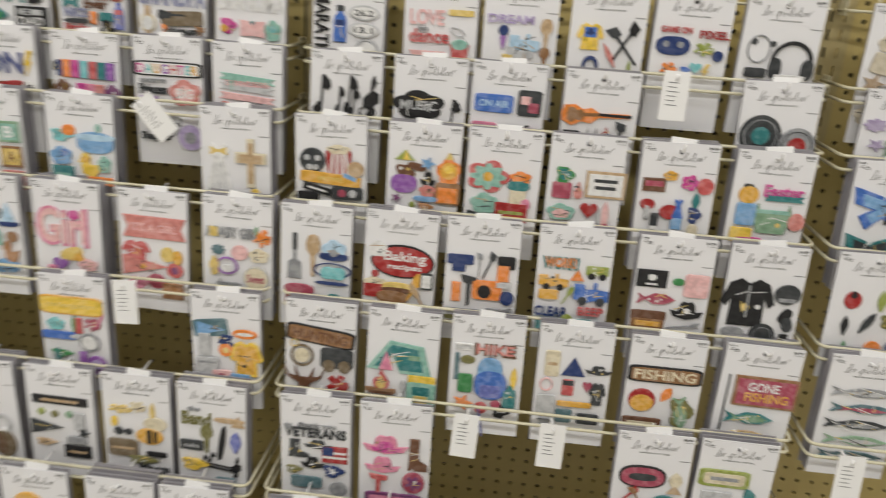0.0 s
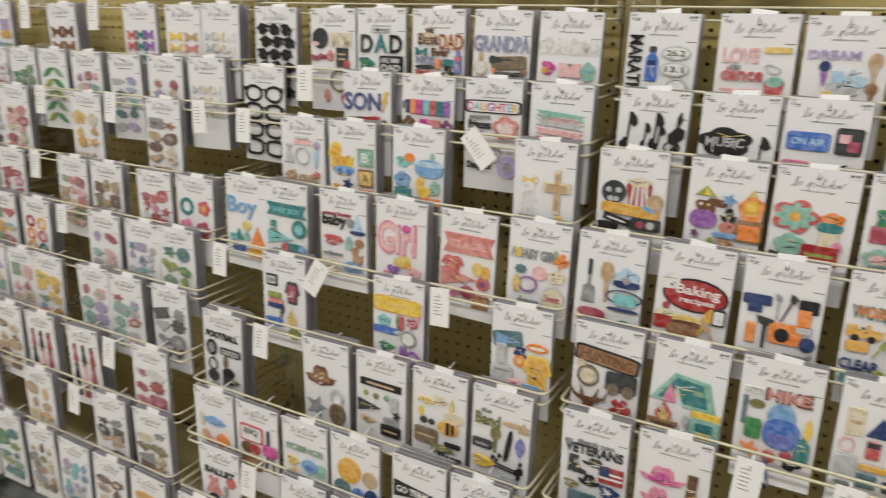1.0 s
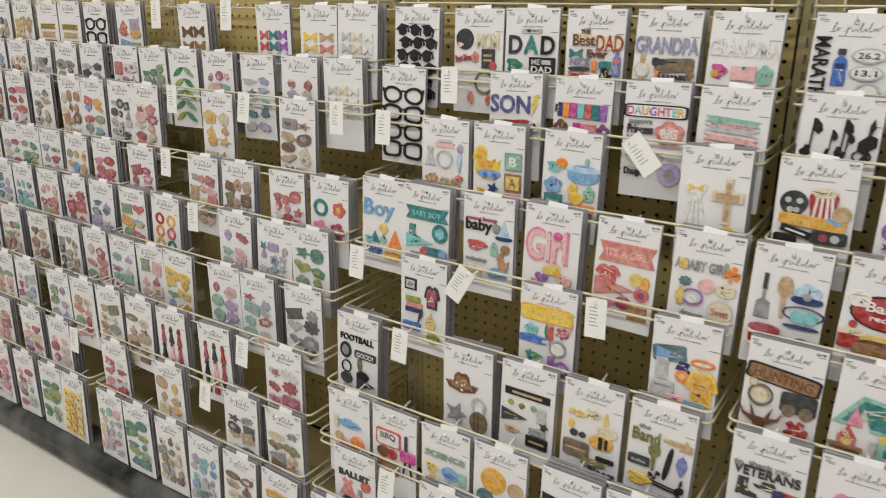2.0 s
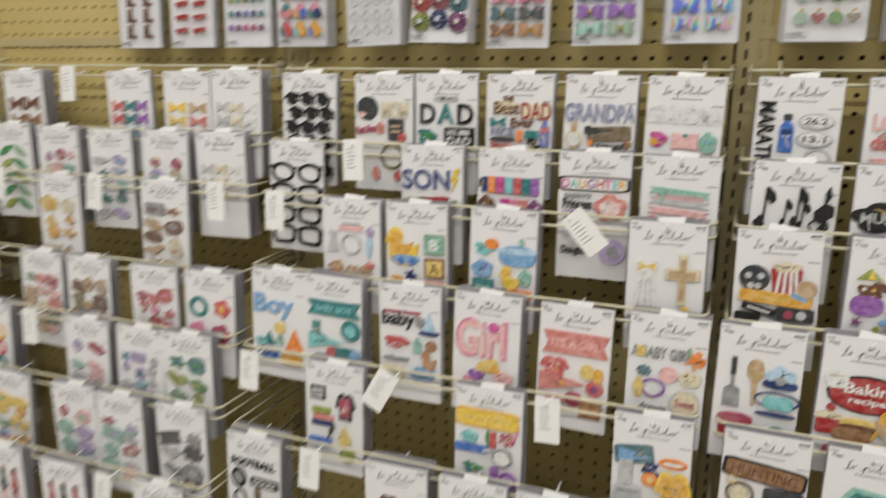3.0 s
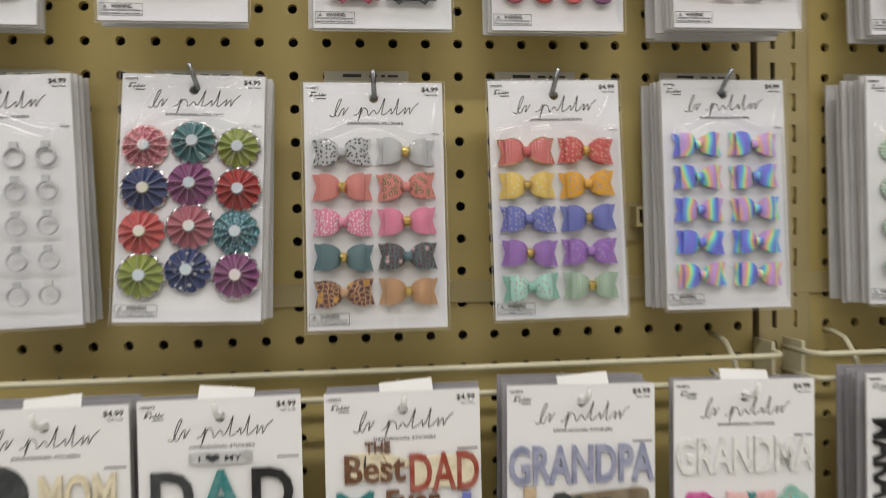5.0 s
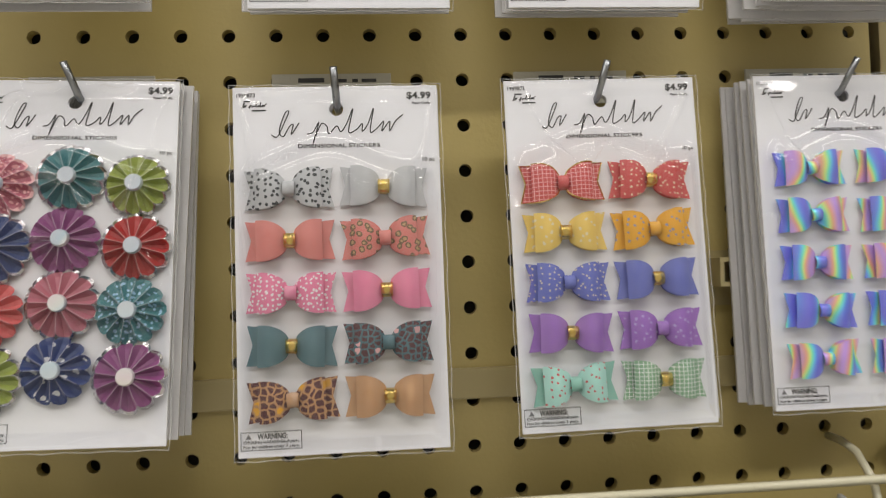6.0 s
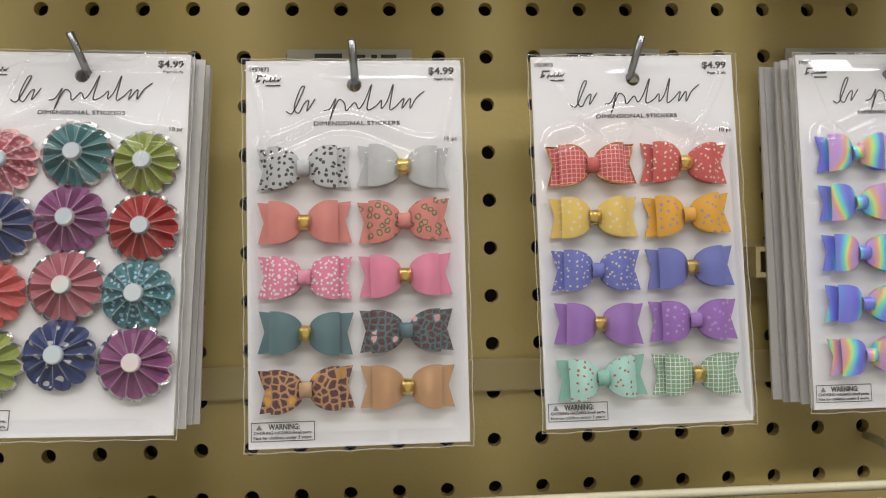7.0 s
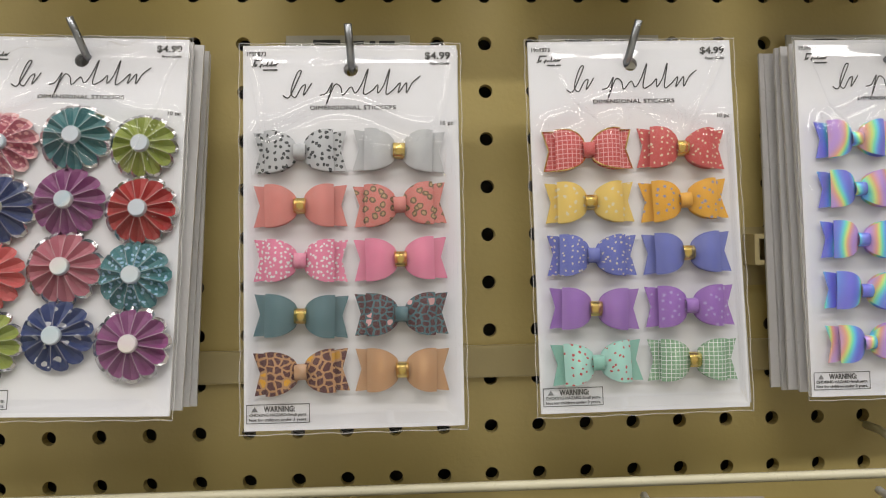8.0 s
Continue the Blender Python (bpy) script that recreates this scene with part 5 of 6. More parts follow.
    girl="T:Girl 46 74 76 58 pink;T:Girl 46 73 68 50 blush;disc 66 54 16 14 magenta;pill 58 116 34 18 lemon -20;tri 70 118 22 16 amber;heart 40 134 24 22 purple;cloud 84 132 30 20 blush;boot 28 150 34 24 pink;disc 70 152 26 22 lilac",
    orange="banner 56 60 90 32 salmon;T:IT'S_A_GIRL 56 60 66 12 blush;shirt 26 98 42 28 coral;pennant 40 122 66 30 salmon;star 38 122 12 12 amber;disc 76 100 20 22 lemon;disc 92 104 14 22 amber;disc 88 124 24 22 coral;disc 88 124 12 12 plum;heart 30 150 28 24 pink;disc 58 144 26 22 rose;sq 84 158 30 24 tan",
    abc="T:A_BABY_GIRL 46 58 76 16 grey;maple 92 62 26 26 orange;leaf 84 52 12 14 sage;sq 18 58 12 14 lemon;daisy 24 86 20 16 slate;disc 58 88 24 22 blush;cloud 88 90 30 22 cream;ring 38 110 32 26 purple;disc 38 114 16 12 white;cloud 18 112 14 30 lemon;T:dream 40 138 34 12 grey;disc 84 126 36 36 cream;thin 84 126 36 36 silver;T:Sweet 84 126 24 12 rose",
    utensils="spat 22 86 22 60 grey;sq 22 60 6 24 dark;spoon 50 80 22 62 kraft;cloud 82 68 36 30 skyl;pill 82 78 40 12 navy;disc 82 72 12 12 grey;thin 80 100 54 22 navy;pill 74 104 20 18 aqua;pill 90 104 20 18 aqua;pill 80 120 46 5 navy;pill 30 134 42 16 rose;rr 30 148 38 18 red;disc 84 150 30 26 teal;tri 60 152 14 26 wood",
    baking="disc 58 78 88 48 black;disc 58 78 84 44 red;T:Baking 62 72 58 18 white;T:recipes 62 87 46 10 white;cloud 20 62 28 24 white;cloud 18 114 34 16 cream;rr 18 126 30 20 red;disc 18 100 10 10 red;pill 52 118 42 14 lemon;pill 52 122 46 8 brown;pill 46 134 44 20 wood;spoon 78 116 16 46 amber 24;rr 96 104 18 24 dark;rr 96 104 14 20 white;spoon 86 132 10 50 kraft -30;disc 30 158 30 18 rose",
    tools="rr 22 66 36 14 navy;sq 20 76 18 16 navy;tool 50 72 8 34 grey;tool 64 72 10 40 dark 20;rr 90 66 24 18 black;sq 86 82 16 24 orange;sq 18 116 12 28 orange;tool 36 112 22 44 dark;rr 64 110 40 28 orange;disc 60 112 20 20 black;disc 94 120 20 20 navy;sq 88 100 20 8 silver;rr 32 144 54 6 grey;rr 32 156 54 6 olive;tool 84 138 8 36 grey 90;sq 84 152 26 16 red;tool 90 156 10 26 blue",
    trucks="T:WORK! 34 58 48 18 teal;T:WORK! 34 57 40 14 orange;bus 88 66 30 18 lime;disc 80 74 10 10 black;disc 96 74 10 10 black;tri 60 74 18 16 orange;train 26 84 40 22 amber;disc 16 94 10 10 black;disc 36 94 10 10 black;train 82 98 46 34 blue;disc 70 112 13 13 dark;disc 96 112 13 13 dark;spoon 48 106 8 30 lime 30;rr 20 106 26 14 amber;T:CLEAR 26 132 44 14 navy;T:BEEP 84 128 34 12 coral;car 74 150 50 22 teal;disc 50 142 16 14 lime;rr 22 152 30 16 aqua",
    pirate="sq 24 66 40 24 black;disc 24 64 12 10 white;sq 24 74 16 3 white;disc 62 68 16 10 green;rr 88 72 32 32 blush;fish 34 96 50 26 rose;hat 80 112 44 30 black;disc 80 110 10 9 white;rr 26 122 46 14 brown;rr 26 140 44 26 wood;sq 26 134 36 8 amber;tool 78 134 6 44 grey 80;tool 76 146 6 44 silver 100;T:AHOY 74 164 40 10 rose;leaf 30 170 30 14 lime 80",
    jacket="shirt 34 88 70 66 black;sq 34 86 3 50 grey;disc 88 72 34 28 dark;sq 88 80 24 6 grey;pill 90 104 14 22 black 30;pill 94 116 14 22 dark -20;pill 20 134 30 14 grey;disc 62 136 34 34 dark;thin 62 136 26 26 grey;boot 94 144 28 24 black;boot 34 160 30 20 dark;pill 30 150 24 10 grey",
    bugs="disc 30 72 22 24 red;disc 30 64 10 10 black;leaf 70 70 20 30 lime;blob 84 100 24 24 olive;leaf 26 110 16 28 black;leaf 56 104 18 34 dark 30;blob 90 76 20 14 brown;drop 30 146 22 26 green;disc 70 142 22 22 orange;leaf 92 140 14 24 navy;blobb 56 166 24 16 rose",
    # fifth row
    school="sq 24 56 26 22 black;sq 24 56 20 16 silver;T:A+ 24 56 12 10 dark;shirt 76 74 34 44 dark;shirt 76 74 24 34 rose;sq 30 86 32 10 lime;sq 34 98 36 9 salmon;sq 32 108 36 9 navy;drop 74 124 30 34 lemon;spoon 46 126 8 40 dark 20;rr 28 142 40 16 blue;disc 80 158 26 24 lime",
    yellow="rr 52 52 92 28 amber;rr 52 52 92 24 yellow;T:kindergarten 52 52 74 10 lemon;cloud 24 84 28 20 aqua;leaf 54 82 12 26 green;sq 62 84 10 24 coral;maple 84 80 24 20 rose;leaf 96 74 8 30 pink 30;rr 28 102 50 12 blue;sq 54 102 14 6 silver;blob 30 132 36 14 green;leaf 24 136 14 26 teal;disc 78 110 30 28 grey;disc 78 110 24 22 white;rr 66 142 12 30 purple;disc 88 146 28 28 purple;disc 88 146 18 18 lilac",
    sweater="rr 30 62 50 26 slate -8;pennant 32 64 44 22 sky;boot 56 80 40 16 navy 14;disc 84 68 36 14 orange;disc 84 68 28 6 white;rr 20 90 18 36 silver;disc 54 96 22 20 orange;disc 54 96 10 10 lemon;shirt 86 108 48 54 yellow;shirt 86 108 40 46 amber;rr 24 124 34 26 silver;sq 24 118 30 4 grey;rr 46 140 28 20 blush;disc 46 140 12 12 rose;rr 76 146 30 24 sky;blob 28 164 30 20 grey",
    hunting="rr 54 58 96 26 black 6;rr 54 58 92 22 wood 6;T:HUNTING 54 58 76 14 brown 6;ring 26 92 34 34 bronze;disc 26 92 22 22 cream;ring 14 72 12 12 lemon;rr 80 92 46 30 dark;disc 68 104 18 20 bronze;disc 92 104 18 20 bronze;antler 30 132 60 44 brown;maple 82 134 32 30 red;rr 80 158 40 20 black",
    tent="tent 50 78 90 48 mint;tent 50 78 70 38 teal;sq 72 76 18 8 sage;tri 30 84 20 30 pink;drop 24 116 34 32 coral;drop 24 120 20 22 lemon;sq 24 134 42 6 wood;sq 24 138 36 5 brown;spoon 58 132 10 36 silver;rr 86 110 38 12 yellow;rr 86 134 40 38 mint;rr 86 128 26 14 teal;rr 86 142 20 12 lemon;blob 38 160 50 16 dark",
    hike="rr 20 52 24 10 white;T:LET'S 20 52 20 6 grey;T:HIKE 66 54 56 18 brown;T:HIKE 66 53 50 14 salmon;sq 10 84 6 40 slate;disc 26 72 20 12 olive;pill 60 90 34 44 sky;pill 62 110 44 44 blue;rr 62 120 30 20 periwinkle;rr 24 110 20 28 green;leaf 96 96 16 34 yellow;bottle 92 126 18 34 teal;star 22 142 30 26 orange;disc 50 148 18 18 coral;blob 80 152 28 22 black;disc 72 140 14 12 rose;tool 46 170 50 12 periwinkle 80",
    camping="rr 22 64 20 38 cream;sq 22 64 14 5 kraft;tri 54 66 32 28 navy;hat 90 70 36 16 dark;ring 16 98 18 20 blush;rr 48 100 16 24 coral;sq 48 92 16 8 dark;heart 76 96 12 18 rose;shirt 92 106 22 34 dark;rr 18 130 24 30 silver;rr 60 126 46 8 amber;rr 46 146 22 20 slate;rr 82 148 30 16 dark;blob 20 160 26 18 grey",
    fishing="rr 54 62 96 24 black;rr 54 62 92 20 wood;T:FISHING 54 62 80 14 cream;disc 26 104 36 34 red;disc 26 108 32 26 amber;leaf 60 92 22 24 orange 30;blob 84 118 36 54 olive;fish 84 120 50 30 sage 80;rr 30 140 52 16 brown;sq 30 140 44 5 cream;rr 80 164 40 22 teal",
    gonefishing="sq 12 110 2 110 dark;sq 66 74 82 44 wood;sq 66 74 76 38 rose;T:GONE 62 66 40 13 white;T:FISHING 68 82 56 13 amber;fish 50 116 64 28 teal;fish 50 116 50 20 sage;pill 52 148 40 22 kraft;pill 52 142 46 8 lemon",
    fishes=grid(1, 5, 54, 58, 0, 25, lambda i, x, y: "fish %d %d 84 22 %s;fish %d %d 66 12 %s" % (x + 4 * (i % 2), y, ("grey", "slate", "dark", "sage", "slate")[i], x + 4 * (i % 2), y + 1, ("silver", "rose", "grey", "silver", "silver")[i])),
    # sixth row
    football="T:FOOTBALL 54 54 80 13 black;disc 24 84 28 34 grey;thick 24 84 28 34 black;rr 76 86 52 16 dark;T:GOOD! 76 86 40 10 white;leaf 62 108 20 36 bronze;ring 26 120 24 26 black;disc 26 146 28 24 dark;disc 70 132 30 20 black;pennant 78 150 44 26 dark;shirt 30 172 30 22 grey",
    cowboy="hat 42 78 66 44 brown;hat 42 76 50 30 wood;thick 80 112 30 34 silver;disc 80 126 16 14 white;star 30 140 48 44 grey;disc 80 146 36 44 bronze;sq 80 146 4 36 brown;sq 72 146 4 36 brown",
    banner="sq 54 60 82 13 black;sq 54 60 60 5 kraft;leaf 22 82 20 12 lime;leaf 44 84 20 12 olive;leaf 68 82 20 12 sage;pennant 30 108 48 24 dark;sq 84 92 16 26 silver;star 90 112 18 18 dark;rr 78 126 30 12 grey;blob 26 134 34 14 kraft;sq 78 146 40 20 black;sq 78 146 30 4 kraft",
    bees="maple 28 62 36 14 lemon;maple 56 56 26 18 cream;leaf 80 64 14 34 lemon;disc 84 82 34 22 cream;pill 18 84 10 16 yellow;disc 24 100 14 12 dark;disc 40 100 12 10 dark;disc 74 104 40 26 amber;sq 74 104 8 24 black;sq 84 104 6 20 black;rr 30 128 44 28 bronze;sq 30 128 36 4 kraft;rr 84 134 30 8 black;blob 60 146 50 18 olive;T:Bloom 80 160 44 20 dark",
    band="T:the 26 46 18 7 grey;T:Band 30 62 42 20 olive;pill 82 60 44 8 kraft;tri 96 60 20 18 kraft;spoon 46 96 20 46 olive;pill 70 100 9 56 black 8;leaf 92 96 28 34 periwinkle;rr 22 108 34 16 dark;T:tuba 22 108 22 6 silver;note 42 132 12 16 black;note 54 126 12 16 black;sq 62 138 40 1.5 black 6;sq 62 143 40 1.5 black 6;clef 92 138 20 36 black;blob 26 140 44 24 yellow;rr 76 168 30 18 slate",
    veterans="T:thank_you 56 52 54 9 grey;T:VETERANS 54 64 86 15 dark;heart 12 56 12 12 grey;boot 24 92 36 28 dark;hat 58 84 40 16 dark;sq 84 98 36 26 red;sq 84 94 36 4 white;sq 84 102 36 4 white;sq 74 92 16 14 navy;hat 50 116 34 22 black;blob 20 128 26 16 olive;blob 82 126 34 24 navy;star 82 126 14 14 white;rr 40 148 44 18 slate;disc 90 156 26 24 grey",
    pinkhat="hat 40 74 64 34 pink;hat 40 76 46 22 magenta;boot 86 84 34 50 brown;hat 36 108 50 30 pink;disc 84 132 32 34 rose;maple 84 132 24 24 plum;tool 30 140 26 34 coral;rr 54 166 80 24 plum;rr 54 166 72 16 pink",
    canoe="pill 42 74 62 34 black;pill 42 74 58 30 rose;pill 42 74 40 12 dark;leaf 90 76 30 26 cream;tri 90 90 20 14 kraft;tool 24 108 10 40 red 40;tool 38 110 10 40 wood -30;disc 78 116 36 28 teal;rr 44 146 60 22 brown",
    frame="rr 40 64 66 26 lime;rr 40 64 56 18 cream;sq 40 64 40 6 grey;leaf 80 88 40 16 teal 60;sq 34 100 40 26 silver;disc 84 120 30 26 sky;rr 40 140 50 26 slate",
    # seventh to ninth row
    seafish="cloud 54 70 50 20 sky;fish 56 72 60 26 sky;sq 20 72 10 28 cream;disc 28 104 20 20 kraft;disc 76 110 34 32 orange;cloud 40 116 26 22 salmon;fish 40 144 50 20 teal",
    bbq="rr 40 66 56 34 coral;rr 40 66 50 28 white;T:BBQ 40 62 34 14 dark;disc 28 98 30 22 brown;disc 50 98 24 20 red;sq 84 64 6 30 dark;rr 88 92 34 22 magenta;sq 80 120 3 34 black 10;sq 96 120 3 34 black -10;rr 40 130 50 26 wood",
    science="T:SCIENCE 54 60 84 14 silver;T:SCIENCE 54 59 78 11 sage;blob 24 90 30 24 lemon;disc 66 92 36 26 sky;disc 66 94 24 12 blue;rr 94 94 16 24 mint;bottle 26 124 22 34 amber;bottle 60 128 22 34 aqua;disc 88 130 26 26 silver",
    balls="disc 42 70 48 48 amber;disc 88 76 30 30 kraft;disc 26 110 34 34 slate;disc 62 114 26 26 blue;disc 92 110 28 28 navy;disc 42 148 40 36 silver;disc 84 146 32 32 orange",
    goteam="pennant 56 68 96 30 black;T:GO_TEAM 42 67 58 12 white;star 60 94 18 16 dark;star 78 98 14 12 grey;rr 94 104 20 44 coral;rr 30 112 44 26 slate;disc 60 130 30 26 black",
    ballet="T:BALLET 54 56 74 13 dark;disc 84 72 24 22 coral;dress 36 88 40 36 salmon;boot 70 100 26 30 grey;disc 36 124 34 30 dark;disc 78 130 34 30 coral",
    reading="T:Reading 54 64 70 24 dark;rr 40 100 50 30 silver;rr 80 110 30 30 rose;blob 40 140 50 26 sky",
    plain="cloud 54 80 70 40 silver;rr 54 130 60 30 grey",
)

# ---- cards on the steel hooks ----
CARD_LABELS = dict(redshades="pairs of red heart sunglasses", minidots="rows of tiny coloured flowers", balloons="bunches of coloured balloons", rings="rows of silver rings",
                   roses="twelve pleated paper rosettes", bows_grey="ten grey and pink paper bows", bows_bright="ten red, yellow and blue bows", bows_foil="ten rainbow foil bows",
                   ornaments="rows of striped tree ornaments", cardinals="red cardinal birds", brownboots="brown boots", darks="dark little cars", reddiscs="rows of red discs", redbits="small red and pink pieces",
                   flags="small striped flags", caps="black graduation caps", frames="black spectacle frames")
TOP = "-0.745 brownboots 2;-0.622 redshades 3;-0.500 minidots 2;-0.388 balloons 4;-0.249 rings 4;-0.1175 roses 5;0.0075 bows_grey 1;0.1390 bows_bright 1;0.2725 bows_foil 5;0.430 ornaments 6;0.556 cardinals 8"
TOP_Y = dict(roses=-0.037, bows_grey=-0.050, bows_bright=-0.045, bows_foil=-0.038, rings=-0.04, ornaments=-0.05, cardinals=-0.055)
TOP_Z = dict(roses=-0.0077, bows_grey=-0.0152, bows_bright=-0.012, bows_foil=-0.0097, rings=-0.009)
LEANS = dict(roses=-9.0, bows_grey=-3.5, bows_bright=-3.5, bows_foil=-3.0)
for bit in TOP.split(";"):
    x, key, spare = bit.split()
    x, y, z = float(x), TOP_Y.get(key, -0.03), TOP_Z.get(key, -0.009)
    tilt = dict(rings=-2.0, ornaments=0.5, bows_bright=-0.5, roses=1.2).get(key, 0.0)
    hang(x, y, z, SPEC[key], "white card with %s in a sleeve" % CARD_LABELS[key], int(spare), 0.006, tilt, True, dict(roses=3, rings=3, bows_grey=1, bows_bright=2, balloons=3).get(key, 4), LEANS.get(key, -2.0))
    hook(x + CW / 2, y, z, tilt=dict(roses=-14, bows_grey=-3, bows_bright=10, bows_foil=16).get(key, 3), steel=True)
    lab = empty("shelf_label", pose(x + CW / 2 - 0.004, -0.006, Z0 - 0.0035), "grey translucent shelf label with small print behind the card", "label", "shelf labels")
    put("label_film", SHELF_LABEL, None, lab)
    put("label_print", LABEL_PRINT, None, lab)
HIGH = "-0.62 darks 3;-0.50 reddiscs 2;-0.388 flags 3;-0.266 darks 3;-0.125 redbits 2;0.0155 darks 2;0.1423 reddiscs 3;0.273 redbits 7;0.435 flags 4;0.556 redbits 3"
for bit in HIGH.split(";"):
    x, key, spare = bit.split()
    x, y = float(x), -0.045 if key != "redbits" else -0.058
    hang(x, y, 0.1965, SPEC[key], "white card with %s in a sleeve" % CARD_LABELS[key], int(spare), 0.006, 0.0, True, 4)
    hook(x + CW / 2, y, 0.1955, steel=True)

# ---- cards on the wire bars: row, then x and picture; a palette after a colon makes a scatter, 'tag' an empty hook ----
WARM, COOL, MIX, SOFT, EARTH = "salmon,blush,rose,cream,kraft,sage", "sky,teal,aqua,silver,lilac,slate", "coral,yellow,sky,sage,lilac,amber", "blush,silver,cream,lilac,mint,rose", "brown,kraft,olive,grey,tan,cream"
GREEN, BLACK, GOLD, REDS = "green,sage,lime,teal", "black,grey,dark,silver,kraft", "lemon,kraft,amber,cream", "red,coral,rose,pink,white"
PAL = dict(warm=WARM, cool=COOL, mix=MIX, soft=SOFT, earth=EARTH, green=GREEN, black=BLACK, gold=GOLD, reds=REDS)
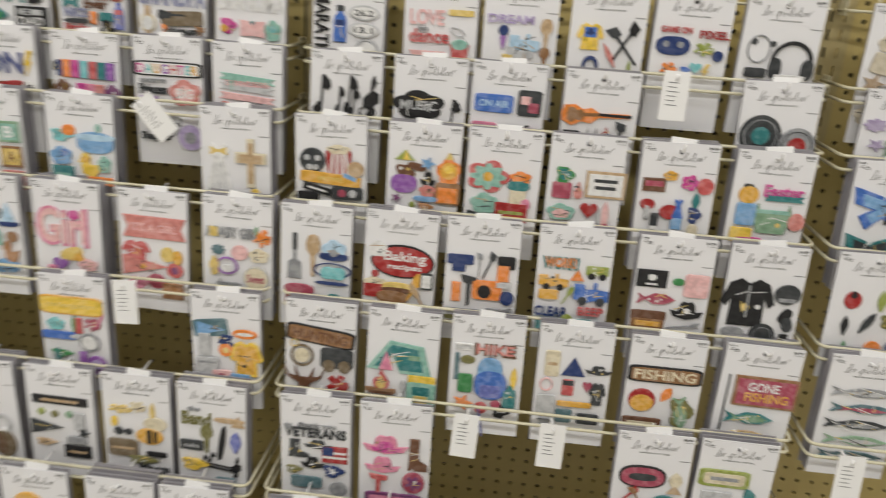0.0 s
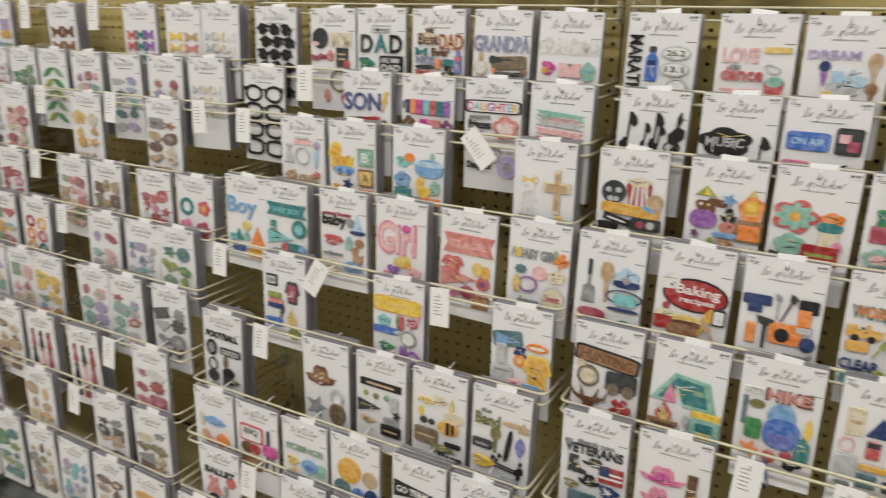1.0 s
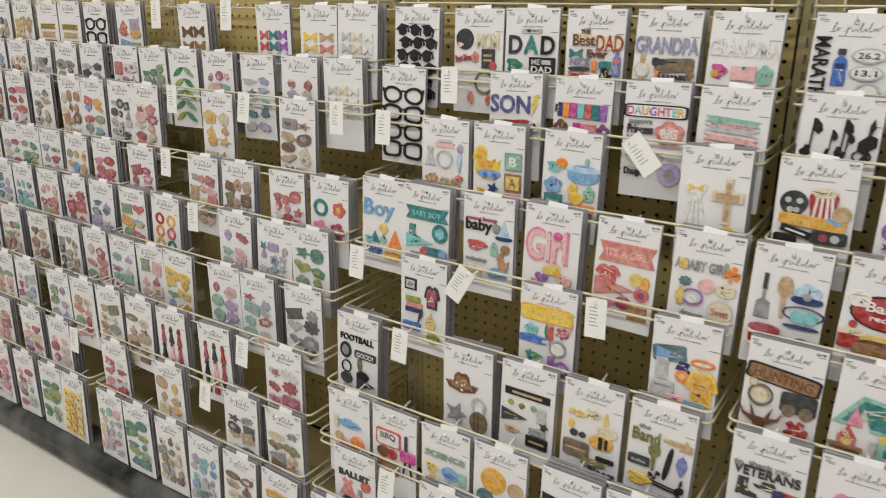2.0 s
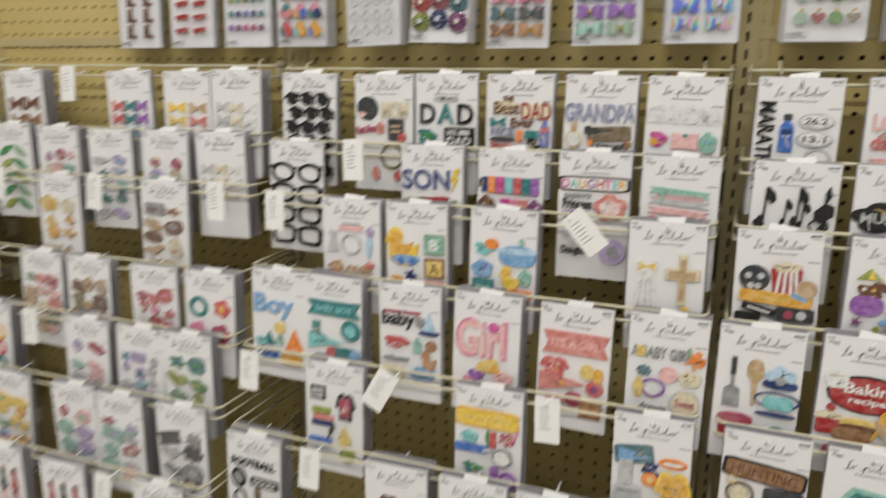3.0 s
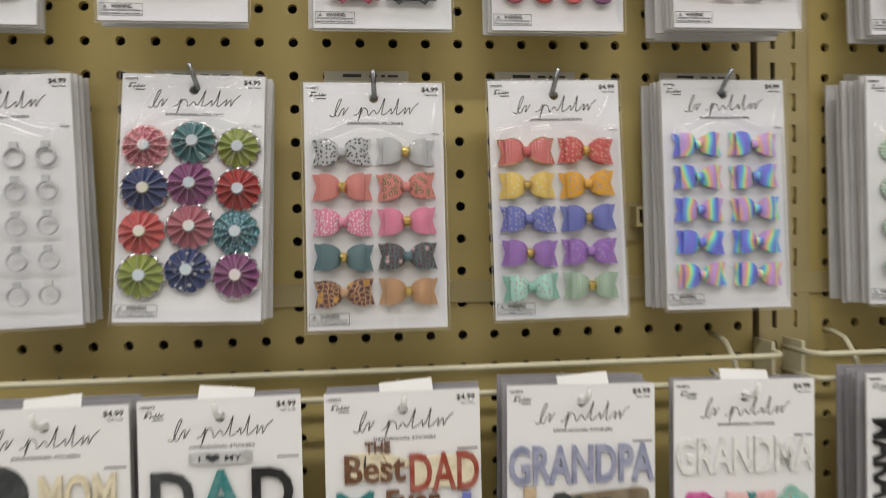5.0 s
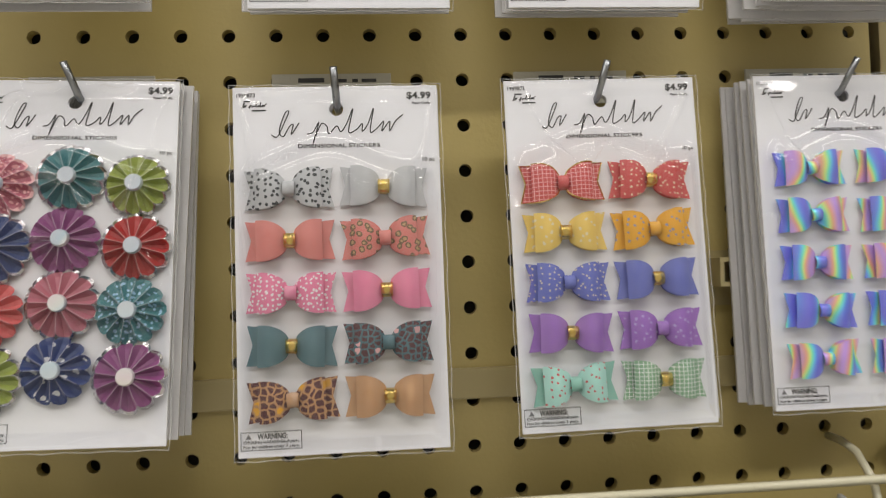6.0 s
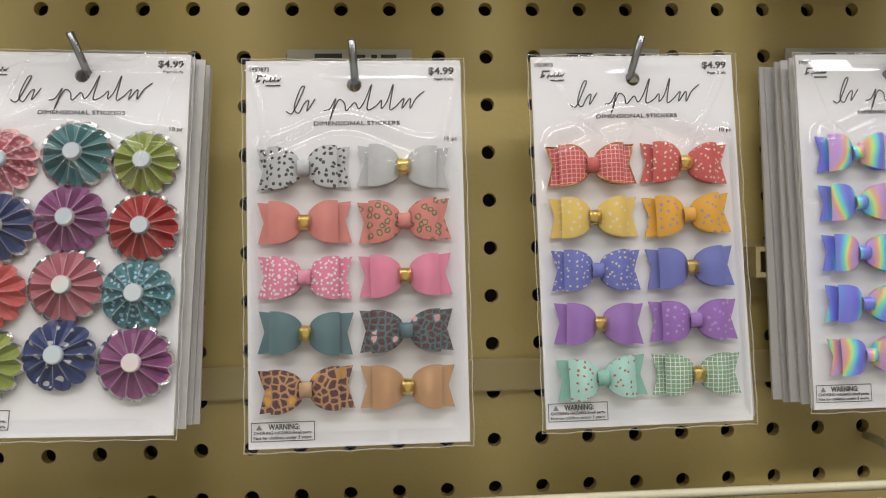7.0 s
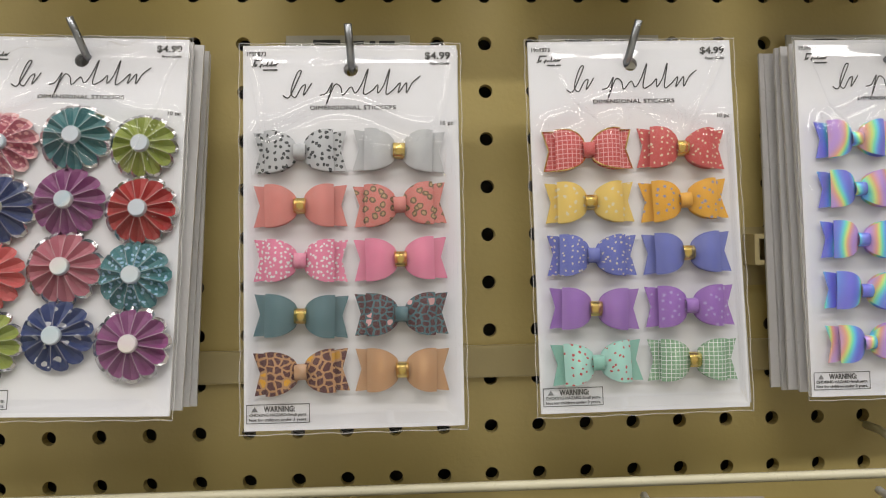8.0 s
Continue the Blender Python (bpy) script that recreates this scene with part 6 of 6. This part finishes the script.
ROWS_OF = [
    "-1.772 :gold;-1.643 goldtext;-1.531 goldtext;-1.408 frames;-1.261 :mix;-1.09 tag;-1.010 brownbows;-0.835 tag;-0.738 pinkbows;-0.602 goldbows;-0.494 clearbows;-0.345 caps;-0.206 mom;-0.097 dad;0.022 bestdad;0.145 grandpa;0.263 grandma;"
    "0.407 marathon;0.539 love;0.652 dancer;0.773 snow;0.888 game;1.008 headphones;1.172 :warm;1.29 :mix",
    "-1.776 :earth;-1.651 :black;-1.523 :earth;-1.402 :black;-1.252 :reds;-1.140 :green;-1.022 leaves;-0.897 :soft;-0.766 :cool;-0.635 :soft;-0.513 clearbows;-0.356 frames;-0.205 tag;-0.109 son;0.021 sister;0.146 daughter;0.266 grandson;"
    "0.412 notes;0.533 music;0.645 studio;0.774 guitars;0.905 tag;1.015 records;1.177 :mix;1.30 :cool",
    "-1.754 :reds;-1.616 :black;-1.474 :earth;-1.366 :mix;-1.241 :black;-1.139 :warm;-0.975 tag;-0.870 :gold;-0.725 tag;-0.615 :earth;-0.455 tag;-0.335 tag;-0.236 shower;-0.121 duck;0.022 bath;0.160 tag;0.257 christening;"
    "0.398 movie;0.534 circus;0.648 carousel;0.762 cactus;0.887 gnomes;1.015 easter;1.171 butterfly;1.295 :green",
    "-1.750 :soft;-1.649 :green;-1.540 :soft;-1.413 :mix;-1.284 :reds;-1.129 :reds;-0.97 tag;-0.891 :warm;-0.772 :earth;-0.619 :reds;-0.496 blooms;-0.353 boy;-0.250 bluebaby;-0.115 baby;0.012 girl;0.145 orange;0.272 abc;"
    "0.389 utensils;0.513 baking;0.629 tools;0.758 trucks;0.896 pirate;1.019 jacket;1.161 bugs;1.29 :green",
    "-1.760 :cool;-1.648 :cool;-1.517 :warm;-1.387 :reds;-1.262 :cool;-1.131 :mix;-0.998 donuts;-0.84 tag;-0.751 :soft;-0.626 :cool;-0.523 :green;-0.345 tag;-0.231 school;-0.09 tag;0.029 yellow;0.155 tag;0.263 sweater;"
    "0.406 hunting;0.528 tent;0.648 hike;0.772 camping;0.899 fishing;1.028 gonefishing;1.168 fishes;1.29 :cool",
    "-1.672 :warm;-1.526 :earth;-1.379 :black;-1.255 :warm;-1.135 :soft;-1.025 :warm;-0.916 :mix;-0.756 :soft;-0.648 :soft;-0.511 :black;-0.363 football;-0.21 tag;-0.105 cowboy;0.019 banner;0.138 bees;0.254 band;"
    "0.409 veterans;0.527 pinkhat;0.665 tag;0.785 tag;0.894 canoe;1.008 frame;1.185 tag;1.29 :mix",
    "-1.640 :warm;-1.522 :soft;-1.362 :mix;-1.250 :warm;-1.134 :earth;-1.010 :earth;-0.888 dolls;-0.738 dolls;-0.588 tag;-0.520 :reds;-0.343 seafish;-0.230 bbq;-0.114 science;0.000 balls;0.132 goteam;0.245 :black;"
    "0.405 :mix;0.525 :earth;0.65 :soft;0.77 :warm;0.90 :cool;1.02 :mix",
    "-1.640 :warm;-1.484 :soft;-1.345 :soft;-1.205 tag;-1.096 :reds;-0.881 :gold;-0.690 tag;-0.632 :black;-0.502 :earth;-0.309 ballet;-0.180 tag;-0.099 reading;0.019 :mix;0.14 :soft;0.26 :warm;"
    "0.405 :mix;0.525 :soft;0.65 :earth;0.77 :mix;0.90 :warm;1.02 :cool",
    "-1.640 :reds;-1.504 :soft;-1.370 :green;-1.261 smiles;-1.095 :soft;-0.986 :green;-0.858 :earth;-0.735 :cool;-0.615 :earth;-0.492 :gold;-0.35 :soft;-0.22 :mix;-0.10 :earth;0.02 :cool;0.14 :soft;0.26 :warm",
]
WORD = dict(warm="warm pink and orange", cool="blue and teal", mix="many-coloured", soft="pale", earth="brown and tan", green="green", black="black and grey", gold="golden", reds="red and pink")
FAR_LEFT = "warm,soft,earth,black,mix,reds".split(",")
rng = random.Random(11)
for k, row in enumerate(ROWS_OF):
    y, z = ROW_Y[k], ROW_Z[k]
    entries = [b.split() for b in row.split(";")]
    x = float(entries[0][0]) - 0.122
    while x > -3.0:
        entries.append(("%.3f" % x, ":" + rng.choice(FAR_LEFT)))
        x -= rng.uniform(0.112, 0.135)
    for xs_, key in entries:
        x = float(xs_)
        zz = z + (LEFT_DZ[k] if x < -0.41 else 0) + rng.uniform(-0.002, 0.002)
        if key == "tag":
            hook(x + 0.016, y, zz, "down", rng.uniform(-3, 3) if not (k == 2 and x > 0) and not (k == 4 and -0.1 < x < 0) else (-42 if k == 2 else 28))
            continue
        if key[0] == ":":
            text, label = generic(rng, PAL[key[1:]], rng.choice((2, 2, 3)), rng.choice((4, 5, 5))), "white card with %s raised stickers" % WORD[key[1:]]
        else:
            text, label = SPEC[key], "white card with %s" % CARD_LABELS.get(key, key + " themed raised stickers")
        hang(x, y, zz, text, label, rng.choice((1, 1, 2, 2, 3, 4)), 0.008, rng.uniform(-1.2, 1.2) if x > -0.42 else rng.uniform(-2.5, 2.5), False, 0)
        hook(x + CW / 2, y, zz - 0.001, "up" if rng.random() < 0.75 else "", rng.uniform(-7, 7))

# the cards further back, joined
datas = []
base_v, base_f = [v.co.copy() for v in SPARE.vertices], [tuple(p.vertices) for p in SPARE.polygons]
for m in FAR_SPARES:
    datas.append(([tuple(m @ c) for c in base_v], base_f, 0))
put("spare_cards", joined("spare_cards", datas, [MAT_BACK_SHADED]), None, None, "white sticker cards stacked behind the front ones", "sticker cards", "", "stuff")
